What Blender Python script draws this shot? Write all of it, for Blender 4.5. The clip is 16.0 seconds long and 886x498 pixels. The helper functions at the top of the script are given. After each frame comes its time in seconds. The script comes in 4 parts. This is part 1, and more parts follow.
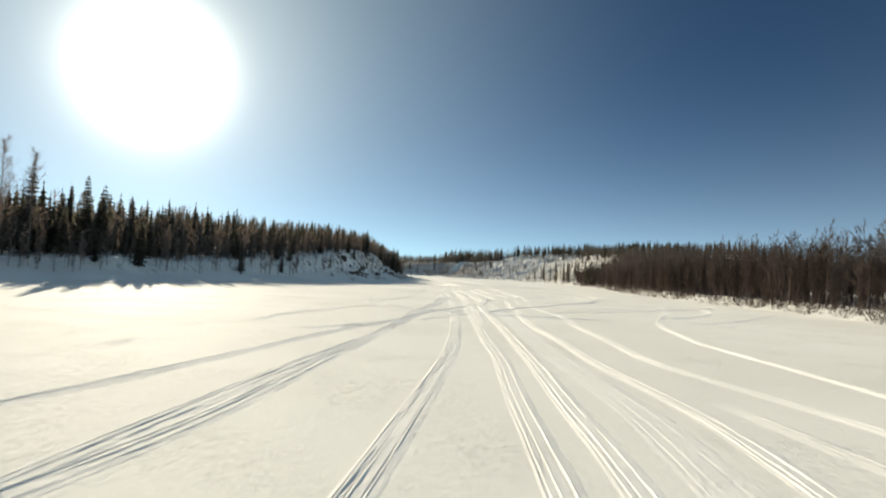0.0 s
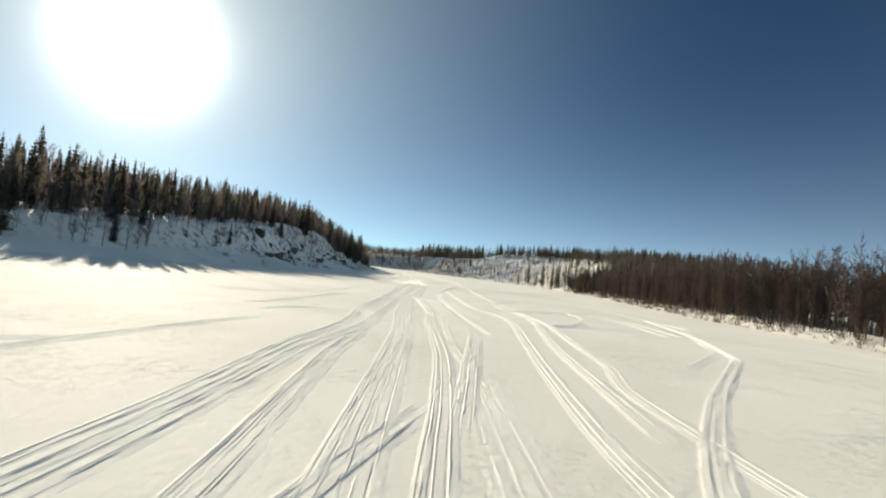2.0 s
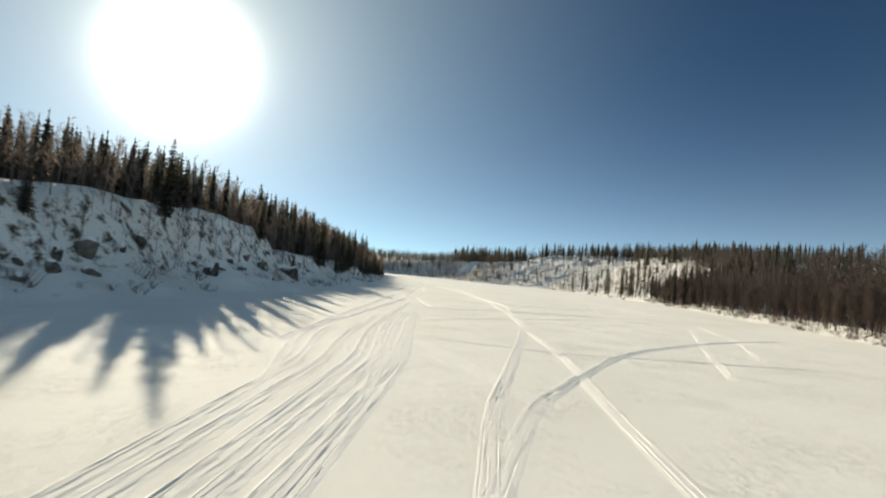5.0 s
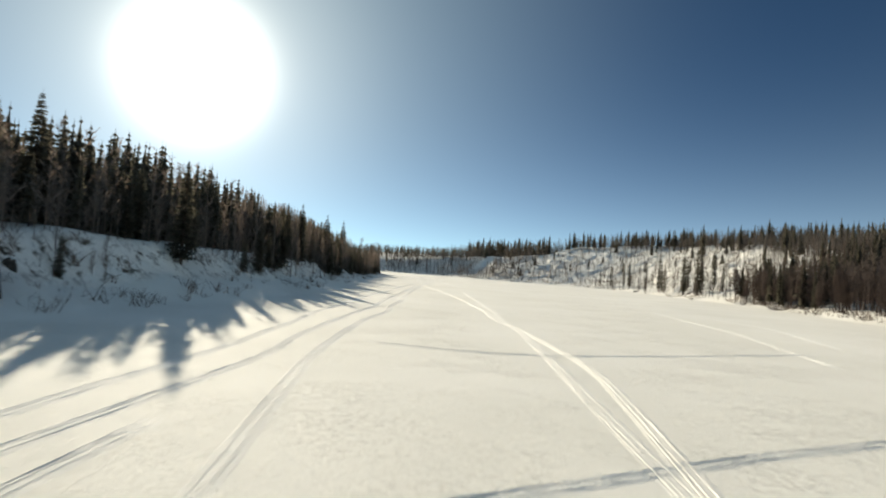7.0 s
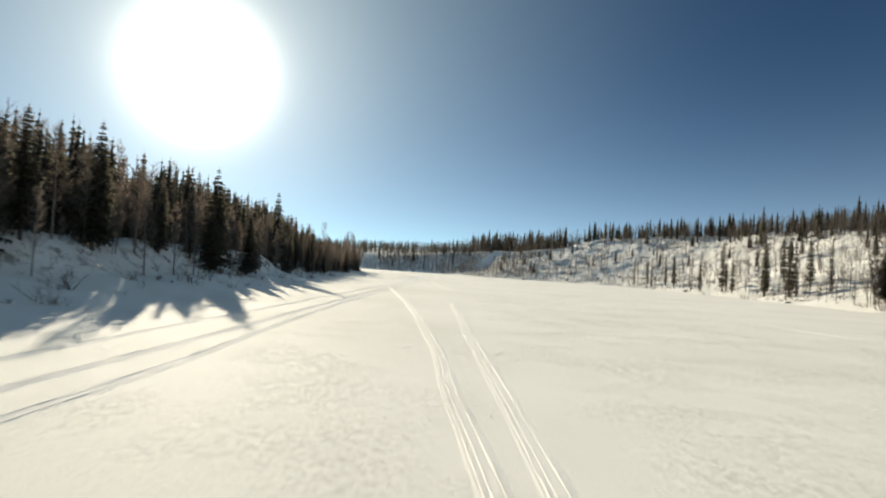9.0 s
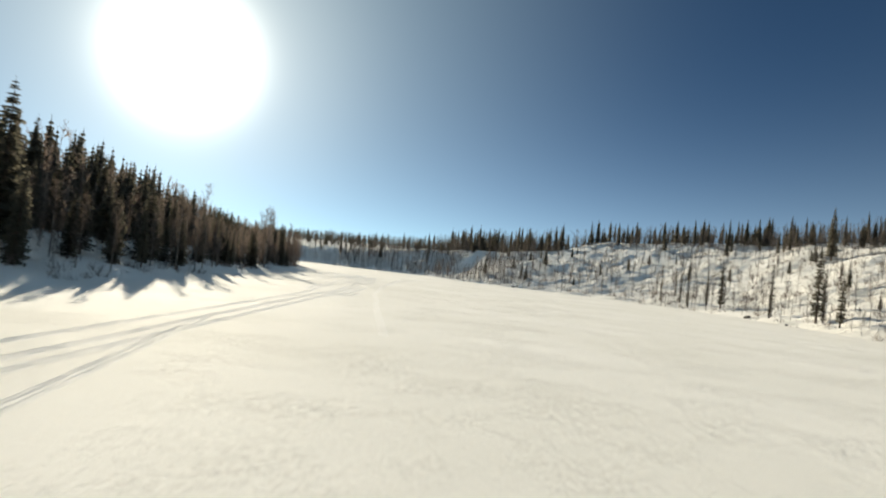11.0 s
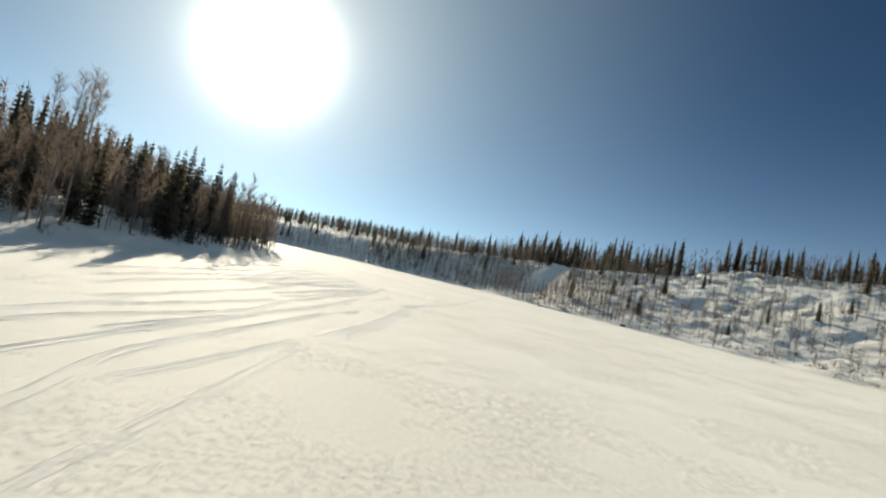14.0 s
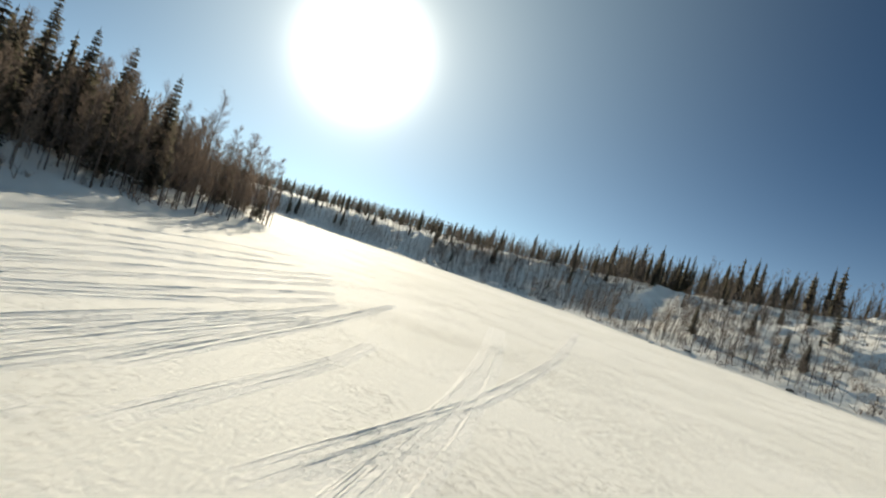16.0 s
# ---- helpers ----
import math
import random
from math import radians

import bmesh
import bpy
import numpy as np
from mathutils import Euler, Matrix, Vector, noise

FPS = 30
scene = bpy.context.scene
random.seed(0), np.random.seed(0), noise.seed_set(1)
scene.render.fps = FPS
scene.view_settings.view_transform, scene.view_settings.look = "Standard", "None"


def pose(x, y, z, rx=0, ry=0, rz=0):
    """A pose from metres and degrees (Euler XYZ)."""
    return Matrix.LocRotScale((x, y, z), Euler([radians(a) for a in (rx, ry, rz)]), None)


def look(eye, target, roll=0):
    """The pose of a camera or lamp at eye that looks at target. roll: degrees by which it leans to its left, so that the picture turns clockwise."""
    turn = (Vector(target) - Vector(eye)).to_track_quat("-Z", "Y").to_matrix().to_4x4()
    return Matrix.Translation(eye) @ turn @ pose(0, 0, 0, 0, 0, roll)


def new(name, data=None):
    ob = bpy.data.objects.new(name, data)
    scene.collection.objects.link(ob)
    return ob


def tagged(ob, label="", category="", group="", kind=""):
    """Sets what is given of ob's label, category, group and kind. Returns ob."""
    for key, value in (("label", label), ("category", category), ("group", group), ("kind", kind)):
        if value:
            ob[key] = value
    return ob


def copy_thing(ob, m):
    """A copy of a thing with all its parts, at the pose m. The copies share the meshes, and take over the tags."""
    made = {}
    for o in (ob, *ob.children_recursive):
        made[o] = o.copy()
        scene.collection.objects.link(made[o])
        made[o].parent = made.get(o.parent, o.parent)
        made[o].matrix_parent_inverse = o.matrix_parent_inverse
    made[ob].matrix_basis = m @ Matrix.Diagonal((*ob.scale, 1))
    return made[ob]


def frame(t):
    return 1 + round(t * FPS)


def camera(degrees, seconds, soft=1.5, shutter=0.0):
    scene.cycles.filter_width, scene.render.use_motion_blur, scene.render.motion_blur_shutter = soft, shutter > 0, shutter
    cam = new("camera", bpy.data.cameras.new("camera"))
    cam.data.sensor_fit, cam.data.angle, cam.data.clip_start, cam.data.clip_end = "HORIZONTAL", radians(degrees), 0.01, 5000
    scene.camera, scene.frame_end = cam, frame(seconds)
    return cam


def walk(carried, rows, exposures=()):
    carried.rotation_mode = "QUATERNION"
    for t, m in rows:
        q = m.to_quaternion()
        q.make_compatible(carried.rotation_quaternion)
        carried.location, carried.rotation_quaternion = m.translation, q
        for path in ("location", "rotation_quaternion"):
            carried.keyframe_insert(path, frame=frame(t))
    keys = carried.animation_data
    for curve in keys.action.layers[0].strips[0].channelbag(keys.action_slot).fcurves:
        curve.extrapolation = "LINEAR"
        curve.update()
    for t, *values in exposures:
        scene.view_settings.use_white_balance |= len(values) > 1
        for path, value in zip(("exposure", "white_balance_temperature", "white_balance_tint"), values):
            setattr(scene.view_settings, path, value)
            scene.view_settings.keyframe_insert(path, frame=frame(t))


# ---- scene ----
cam = camera(77.0, 16.0, soft=2.0, shutter=0.25)
PATH = [
    (0, (0.771, 4.212, 2.621), (0.737, 6.21, 2.71), 3.0),
    (0.5, (1.599, 14.952, 2.45), (1.553, 16.95, 2.534), 3.7),
    (1, (2.084, 25.625, 2.275), (2.067, 27.624, 2.358), 1.6),
    (1.5, (2.567, 35.747, 2.354), (2.583, 37.745, 2.441), 2.9),
    (2, (3.052, 45.665, 2.384), (3.091, 47.663, 2.466), 7.0),
    (2.5, (3.502, 55.755, 2.247), (3.542, 57.753, 2.338), 5.8),
    (3, (4.236, 65.408, 2.516), (4.236, 67.407, 2.582), 7.7),
    (5.5, (5.182, 123.842, 3.721), (5.078, 125.838, 3.811), 5.0),
    (6, (5.372, 136.643, 3.797), (5.26, 138.639, 3.87), 5.7),
    (6.5, (5.626, 149.211, 3.757), (5.498, 151.206, 3.818), 5.4),
    (7, (5.858, 161.307, 3.695), (5.707, 163.3, 3.769), 3.9),
    (7.5, (6.127, 172.76, 3.602), (5.958, 174.751, 3.681), 3.4),
    (8, (6.067, 185.0, 3.455), (5.893, 186.991, 3.523), 2.8),
    (8.5, (5.929, 196.623, 3.184), (5.761, 198.615, 3.244), 1.7),
    (9, (5.736, 208.043, 3.16), (5.565, 210.035, 3.227), 3.3),
    (9.5, (5.419, 219.697, 3.081), (5.271, 221.69, 3.166), 2.9),
    (12, (2.247, 284.587, 3.884), (2.173, 286.585, 3.949), 9.0),
    (12.5, (0.449, 296.695, 3.626), (0.369, 298.692, 3.7), 9.7),
    (13, (-0.697, 307.269, 3.518), (-0.815, 309.264, 3.595), 9.0),
    (13.5, (-1.527, 317.406, 3.344), (-1.727, 319.394, 3.42), 11.4),
    (14, (-2.144, 327.112, 3.323), (-2.438, 329.089, 3.399), 12.5),
    (14.5, (-3.189, 336.199, 3.089), (-3.56, 338.163, 3.159), 11.7),
    (15, (-4.483, 344.981, 2.752), (-4.917, 346.932, 2.816), 13.1),
    (15.5, (-6.116, 353.703, 3.301), (-6.612, 355.64, 3.351), 13.7),
    (16, (-7.702, 361.823, 2.946), (-8.246, 363.747, 2.979), 17.7),
]
walk(cam, [(t, look(eye, target, roll)) for t, eye, target, roll in PATH], exposures=[(0, 0.96, 7300, 4), (16, 0.96, 7300, 4)])


# ---------------------------------------------------------------- sky and sun
SUN = Vector((-0.4710, 0.8330, 0.2900)).normalized()
ELEV, AZIM = math.asin(SUN.z), math.atan2(SUN.x, SUN.y)

world = bpy.data.worlds.new("sky")
scene.world = world
world.use_nodes = True
wn, wl = world.node_tree.nodes, world.node_tree.links
wn.clear()
sky = wn.new("ShaderNodeTexSky")
sky.sky_type, sky.sun_disc = "NISHITA", False
sky.sun_elevation, sky.sun_rotation = ELEV, AZIM
sky.altitude, sky.air_density, sky.dust_density, sky.ozone_density = 7000, 1.0, 0.5, 0.8
back = wn.new("ShaderNodeBackground")
back.inputs["Strength"].default_value = 0.0275
deep = wn.new("ShaderNodeMixRGB")
deep.blend_type = "MULTIPLY"
deep.inputs["Fac"].default_value, deep.inputs["Color2"].default_value = 1.0, (0.36, 0.78, 1.12, 1)
wl.new(sky.outputs[0], deep.inputs["Color1"])
wl.new(deep.outputs[0], back.inputs["Color"])
# the bright aureole of ice haze round the sun
coord = wn.new("ShaderNodeTexCoord")
near = wn.new("ShaderNodeVectorMath")
near.operation = "DOT_PRODUCT"
near.inputs[1].default_value = SUN
wl.new(coord.outputs["Generated"], near.inputs[0])


def wmath(op, a, b=None, clamp=False):
    n = wn.new("ShaderNodeMath")
    n.operation, n.use_clamp = op, clamp
    for k, v in enumerate((a, b)):
        if v is None:
            continue
        if isinstance(v, (int, float)):
            n.inputs[k].default_value = v
        else:
            wl.new(v, n.inputs[k])
    return n.outputs[0]


cosine = wmath("MAXIMUM", near.outputs["Value"], 0.0)
inner = wmath("ADD", wmath("MULTIPLY", wmath("POWER", cosine, 380.0), 2.3), wmath("MULTIPLY", wmath("POWER", cosine, 45.0), 0.24))
halo = wn.new("ShaderNodeBackground")
halo.inputs["Color"].default_value = (1.0, 0.97, 0.92, 1)
wl.new(inner, halo.inputs["Strength"])
veil = wn.new("ShaderNodeBackground")
veil.inputs["Color"].default_value = (0.74, 0.95, 1.0, 1)
wl.new(wmath("MULTIPLY", wmath("POWER", cosine, 8.0), 0.20), veil.inputs["Strength"])
# pale frost haze low over the horizon, all the way round
height = wn.new("ShaderNodeSeparateXYZ")
wl.new(coord.outputs["Generated"], height.inputs[0])
haze = wn.new("ShaderNodeBackground")
haze.inputs["Color"].default_value = (0.78, 0.95, 0.98, 1)
wl.new(wmath("MULTIPLY", wmath("POWER", wmath("SUBTRACT", 1.0, wmath("ABSOLUTE", height.outputs["Z"])), 9.0), 0.26), haze.inputs["Strength"])
air = wn.new("ShaderNodeAddShader")
wl.new(back.outputs[0], air.inputs[0])
wl.new(haze.outputs[0], air.inputs[1])
both = wn.new("ShaderNodeAddShader")
wl.new(air.outputs[0], both.inputs[0])
wl.new(halo.outputs[0], both.inputs[1])
wout = wn.new("ShaderNodeOutputWorld")
full = wn.new("ShaderNodeAddShader")
wl.new(both.outputs[0], full.inputs[0])
wl.new(veil.outputs[0], full.inputs[1])
# added fill, mostly out of view: sky brightening away from the sun lifts the shade
turned = wmath("MULTIPLY", wmath("SUBTRACT", 1.0, near.outputs["Value"]), 0.5)
fill_sky = wn.new("ShaderNodeBackground")
fill_sky.inputs["Color"].default_value = (0.52, 0.77, 1.0, 1)
wl.new(wmath("MULTIPLY", wmath("POWER", turned, 3.0), 0.50), fill_sky.inputs["Strength"])
whole = wn.new("ShaderNodeAddShader")
wl.new(full.outputs[0], whole.inputs[0])
wl.new(fill_sky.outputs[0], whole.inputs[1])
wl.new(whole.outputs[0], wout.inputs["Surface"])

lamp = bpy.data.lights.new("sun", "SUN")
lamp.energy, lamp.angle, lamp.color = 4.2, radians(0.53), (1.0, 0.91, 0.79)
sun = new("sun", lamp)
sun.matrix_world = look((0, 0, 200), Vector((0, 0, 200)) - SUN)

# ---------------------------------------------------------------- materials


def material(name, rough=0.8):
    m = bpy.data.materials.new(name)
    m.use_nodes = True
    nt = m.node_tree
    p = nt.nodes["Principled BSDF"]
    p.inputs["Roughness"].default_value = rough
    return m, nt, p


def tex(nt, kind, scale, detail=4.0, rough=0.6, vec=None, **kw):
    n = nt.nodes.new(kind)
    n.inputs["Scale"].default_value = scale
    if "Detail" in n.inputs:
        n.inputs["Detail"].default_value = detail
        n.inputs["Roughness"].default_value = rough
    if vec is not None:
        nt.links.new(vec, n.inputs["Vector"])
    return n


def ramp(nt, fac, stops):
    n = nt.nodes.new("ShaderNodeValToRGB")
    while len(n.color_ramp.elements) < len(stops):
        n.color_ramp.elements.new(0.5)
    for e, (pos, col) in zip(n.color_ramp.elements, stops):
        e.position, e.color = pos, (*col, 1)
    nt.links.new(fac, n.inputs[0])
    return n.outputs[0]


def mapped(nt, scale=(1, 1, 1), rot=(0, 0, 0), out="Object"):
    c, m = nt.nodes.new("ShaderNodeTexCoord"), nt.nodes.new("ShaderNodeMapping")
    m.inputs["Scale"].default_value, m.inputs["Rotation"].default_value = scale, rot
    nt.links.new(c.outputs[out], m.inputs["Vector"])
    return m.outputs[0]


def bump(nt, p, height, strength, dist, prev=None):
    n = nt.nodes.new("ShaderNodeBump")
    n.inputs["Strength"].default_value, n.inputs["Distance"].default_value = strength, dist
    nt.links.new(height, n.inputs["Height"])
    if prev is not None:
        nt.links.new(prev, n.inputs["Normal"])
    nt.links.new(n.outputs[0], p.inputs["Normal"])
    return n.outputs[0]


def ground_material(name, banks=True):
    """Snow on the ice and the banks, with bare earth, rock and dead brush showing where the bank is steep."""
    m, nt, p = material(name, 0.8)
    waves = tex(nt, "ShaderNodeTexNoise", 1.0, 5.0, 0.62, mapped(nt, (1.7, 3.0, 1.0), (0, 0, 0.15)))
    crust = tex(nt, "ShaderNodeTexNoise", 4.6, 7.0, 0.70, mapped(nt, (0.8, 1.5, 1.0)))
    broad = tex(nt, "ShaderNodeTexNoise", 0.07, 3.0, 0.5, mapped(nt))
    # freshly churned snow in the tracks is a little whiter than the old crust
    old, fresh = ((0.80, 0.79, 0.75), (0.88, 0.87, 0.84)) if banks else ((0.87, 0.86, 0.83), (0.92, 0.91, 0.89))
    snow = ramp(nt, broad.outputs["Fac"], [(0.3, old), (0.7, fresh)])
    soil_n = tex(nt, "ShaderNodeTexNoise", 2.2, 5.0, 0.7, mapped(nt))
    soil = ramp(nt, soil_n.outputs["Fac"], [(0.35, (0.05, 0.04, 0.03)), (0.65, (0.20, 0.16, 0.12))])
    geo = nt.nodes.new("ShaderNodeNewGeometry")
    sep = nt.nodes.new("ShaderNodeSeparateXYZ")
    nt.links.new(geo.outputs["Normal"], sep.inputs[0])
    steep = ramp(nt, sep.outputs["Z"], [(0.66, (1, 1, 1)), (0.93, (0, 0, 0))])
    patch = tex(nt, "ShaderNodeTexNoise", 0.8, 6.0, 0.72, mapped(nt))
    patchm = ramp(nt, patch.outputs["Fac"], [(0.51, (0, 0, 0)), (0.61, (1, 1, 1))])
    fac = nt.nodes.new("ShaderNodeMath")
    fac.operation = "MULTIPLY"
    nt.links.new(steep, fac.inputs[0])
    nt.links.new(patchm, fac.inputs[1])
    mix = nt.nodes.new("ShaderNodeMixRGB")
    nt.links.new(fac.outputs[0], mix.inputs["Fac"])
    nt.links.new(snow, mix.inputs["Color1"])
    nt.links.new(soil, mix.inputs["Color2"])
    nt.links.new(mix.outputs[0] if banks else snow, p.inputs["Base Color"])
    drift = tex(nt, "ShaderNodeTexNoise", 1.0, 5.0, 0.6, mapped(nt, (3.2, 8.5, 1.0), (0, 0, -0.1)))
    lip = ramp(nt, drift.outputs["Fac"], [(0.53, (0, 0, 0)), (0.57, (0.8, 0.8, 0.8)), (0.72, (1, 1, 1))])
    where = ramp(nt, tex(nt, "ShaderNodeTexNoise", 0.22, 3.0, 0.6, mapped(nt)).outputs["Fac"], [(0.45, (0.12, 0.12, 0.12)), (0.62, (1, 1, 1))])
    lips = nt.nodes.new("ShaderNodeMath")
    lips.operation = "MULTIPLY"
    nt.links.new(lip, lips.inputs[0])
    nt.links.new(where, lips.inputs[1])
    lip = lips.outputs[0]
    b = bump(nt, p, waves.outputs["Fac"], 0.07, 0.03)
    b = bump(nt, p, lip, 1.0, 0.026, b)
    b = bump(nt, p, crust.outputs["Fac"], 1.0, 0.018, b)
    grain = tex(nt, "ShaderNodeTexNoise", 9.0, 4.0, 0.7, mapped(nt, (0.7, 1.4, 1.0)))
    b = bump(nt, p, grain.outputs["Fac"], 1.0, 0.026, b)
    # snow-covered rubble and tussocks wherever the ground slopes
    slope = ramp(nt, sep.outputs["Z"], [(0.93, (1, 1, 1)), (0.992, (0, 0, 0))])
    rubble = tex(nt, "ShaderNodeTexNoise", 1.1, 6.0, 0.66, mapped(nt))
    heap = nt.nodes.new("ShaderNodeMath")
    heap.operation = "MULTIPLY"
    nt.links.new(rubble.outputs["Fac"], heap.inputs[0])
    nt.links.new(slope, heap.inputs[1])
    if banks:
        bump(nt, p, heap.outputs[0], 1.0, 0.48, b)
    else:
        # crumbs thrown up by the belts
        crumbs = tex(nt, "ShaderNodeTexNoise", 5.5, 6.0, 0.74, mapped(nt))
        bump(nt, p, crumbs.outputs["Fac"], 1.0, 0.04, b)
    p.inputs["Specular IOR Level"].default_value = 0.03
    return m


GROUND = ground_material("snow_and_bank")
PACKED = ground_material("packed_snow", False)


def plant_material(name, dark, light, scale=3.0, rough=0.85, thin=0.0):
    m, nt, p = material(name, rough)
    n = tex(nt, "ShaderNodeTexNoise", scale, 4.0, 0.7, mapped(nt))
    info = nt.nodes.new("ShaderNodeObjectInfo")
    add = nt.nodes.new("ShaderNodeMath")
    add.operation = "MULTIPLY_ADD"
    add.inputs[1].default_value, add.inputs[2].default_value = 0.35, -0.17
    nt.links.new(info.outputs["Random"], add.inputs[0])
    total = nt.nodes.new("ShaderNodeMath")
    nt.links.new(n.outputs["Fac"], total.inputs[0])
    nt.links.new(add.outputs[0], total.inputs[1])
    nt.links.new(ramp(nt, total.outputs[0], [(0.3, dark), (0.7, light)]), p.inputs["Base Color"])
    p.inputs["Specular IOR Level"].default_value = 0.2
    if thin:
        # needles and fine twigs let some of the low sun through
        glow = nt.nodes.new("ShaderNodeBsdfTranslucent")
        nt.links.new(p.inputs["Base Color"].links[0].from_socket, glow.inputs["Color"])
        mix = nt.nodes.new("ShaderNodeMixShader")
        mix.inputs["Fac"].default_value = thin
        nt.links.new(p.outputs[0], mix.inputs[1])
        nt.links.new(glow.outputs[0], mix.inputs[2])
        nt.links.new(mix.outputs[0], nt.nodes["Material Output"].inputs["Surface"])
    return m


NEEDLES = plant_material("spruce_needles", (0.070, 0.066, 0.050), (0.15, 0.138, 0.105), thin=0.6)
BARK = plant_material("spruce_bark", (0.05, 0.038, 0.028), (0.13, 0.10, 0.08), 6.0)
TWIGS = plant_material("bare_alder_twigs", (0.12, 0.094, 0.080), (0.26, 0.206, 0.175), 4.0, thin=0.5)
GREY = plant_material("grey_hill_birch", (0.085, 0.072, 0.064), (0.24, 0.204, 0.182), 4.0, thin=0.4)
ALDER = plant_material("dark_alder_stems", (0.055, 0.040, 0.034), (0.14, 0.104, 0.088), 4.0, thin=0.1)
BIRCH = plant_material("birch_bark", (0.09, 0.075, 0.062), (0.24, 0.20, 0.17), 5.0)
ROCK = plant_material("dark_bank_rock", (0.03, 0.027, 0.024), (0.16, 0.14, 0.12), 2.0)

# ---------------------------------------------------------------- the lie of the land


def hashed(i, j, seed):
    n = np.sin(i * 127.1 + j * 311.7 + seed * 74.7) * 43758.5453
    return n - np.floor(n)


def lumps(x, y, size, seed):
    """Smooth noise of about -1 to 1 with lumps of that size in metres."""
    u, v = np.asarray(x, float) / size, np.asarray(y, float) / size
    i, j = np.floor(u), np.floor(v)
    f, g = u - i, v - j
    f, g = f * f * (3 - 2 * f), g * g * (3 - 2 * g)
    a, b = hashed(i, j, seed), hashed(i + 1, j, seed)
    c, d = hashed(i, j + 1, seed), hashed(i + 1, j + 1, seed)
    return 2 * (a + (b - a) * f + (c - a) * g + (a - b - c + d) * f * g) - 1


# shore line: x, y, height of the bank's face, its width, slope of the land behind
EAST_BANK = [
    (40, -600, 1.2, 5, 0.01), (40, 0, 1.2, 5, 0.01), (42, 80, 1.2, 5, 0.01), (44, 136, 1.2, 5, 0.01), (48, 165, 1.2, 5, 0.01),
    (55, 200, 1.2, 5, 0.01), (61, 240, 1.3, 5, 0.01), (64, 265, 2.0, 8, 0.02),
]
BLUFF = [
    (65, 290, 7.0, 24, 0.05), (65, 315, 15.0, 38, 0.06),
    (63, 345, 17.6, 48, 0.06), (62, 375, 20.3, 50, 0.06), (58, 400, 23.8, 62, 0.05), (49, 417, 24.0, 72, 0.04), (38, 431, 24.6, 76, 0.03),
    (26, 442, 23.8, 78, 0.03), (14, 452, 23.4, 78, 0.03), (2, 463, 21.2, 74, 0.03), (-8, 478, 17.6, 64, 0.03), (-20, 495, 14.2, 46, 0.04),
    (-45, 512, 11.0, 24, 0.06), (-80, 530, 9.0, 20, 0.07), (-130, 550, 9.0, 20, 0.07), (-300, 600, 10.0, 26, 0.04), (-900, 700, 10.0, 30, 0.03),
]
RIGHT = EAST_BANK + BLUFF
WEST_BANK = [
    (-46, -600, 3.0, 8, 0.03), (-43, 0, 2.6, 8, 0.03), (-37, 60, 2.2, 7, 0.03), (-29, 85, 2.7, 7, 0.03), (-24, 102, 3.6, 8, 0.04),
    (-20, 125, 5.4, 8, 0.05), (-17, 150, 7.4, 8, 0.04), (-15.5, 172, 8.2, 8, 0.04), (-15, 183, 7.4, 8, 0.04), (-15, 192, 4.5, 8, 0.05), (-14, 211, 4.2, 9, 0.05),
]
HEADLAND = [
    (-14, 228, 4.1, 9, 0.05), (-16, 245, 4.0, 8, 0.05), (-18, 265, 3.9, 8, 0.05), (-21, 292, 3.5, 8, 0.05), (-25, 322, 2.8, 8, 0.05),
    (-29, 350, 2.7, 7, 0.04), (-34, 380, 2.1, 7, 0.03), (-39, 405, 1.4, 6, 0.03), (-44, 422, 1.1, 5, 0.03), (-60, 434, 1.2, 6, 0.04),
    (-100, 452, 1.8, 6, 0.05), (-160, 478, 2.2, 8, 0.05), (-300, 520, 3.0, 10, 0.05), (-900, 620, 4.0, 20, 0.04),
]
LEFT = WEST_BANK + HEADLAND


def nearest(line, x, y):
    """Distance from the shore line, positive on its land side, and the bank's figures there. Right banks lie right of the line."""
    pts = np.array(line, float)
    best, side = np.full(x.shape, 1e9), np.zeros(x.shape)
    figs = np.zeros((*x.shape, 3))
    for a, b in zip(pts[:-1], pts[1:]):
        d = b[:2] - a[:2]
        t = np.clip(((x - a[0]) * d[0] + (y - a[1]) * d[1]) / (d @ d), 0, 1)
        dx, dy = x - a[0] - t * d[0], y - a[1] - t * d[1]
        r = np.hypot(dx, dy)
        closer = r < best
        best = np.where(closer, r, best)
        side = np.where(closer, np.sign(d[1] * dx - d[0] * dy), side)
        for k in range(3):
            figs[..., k] = np.where(closer, a[2 + k] + t * (b[2 + k] - a[2 + k]), figs[..., k])
    return best * side, figs


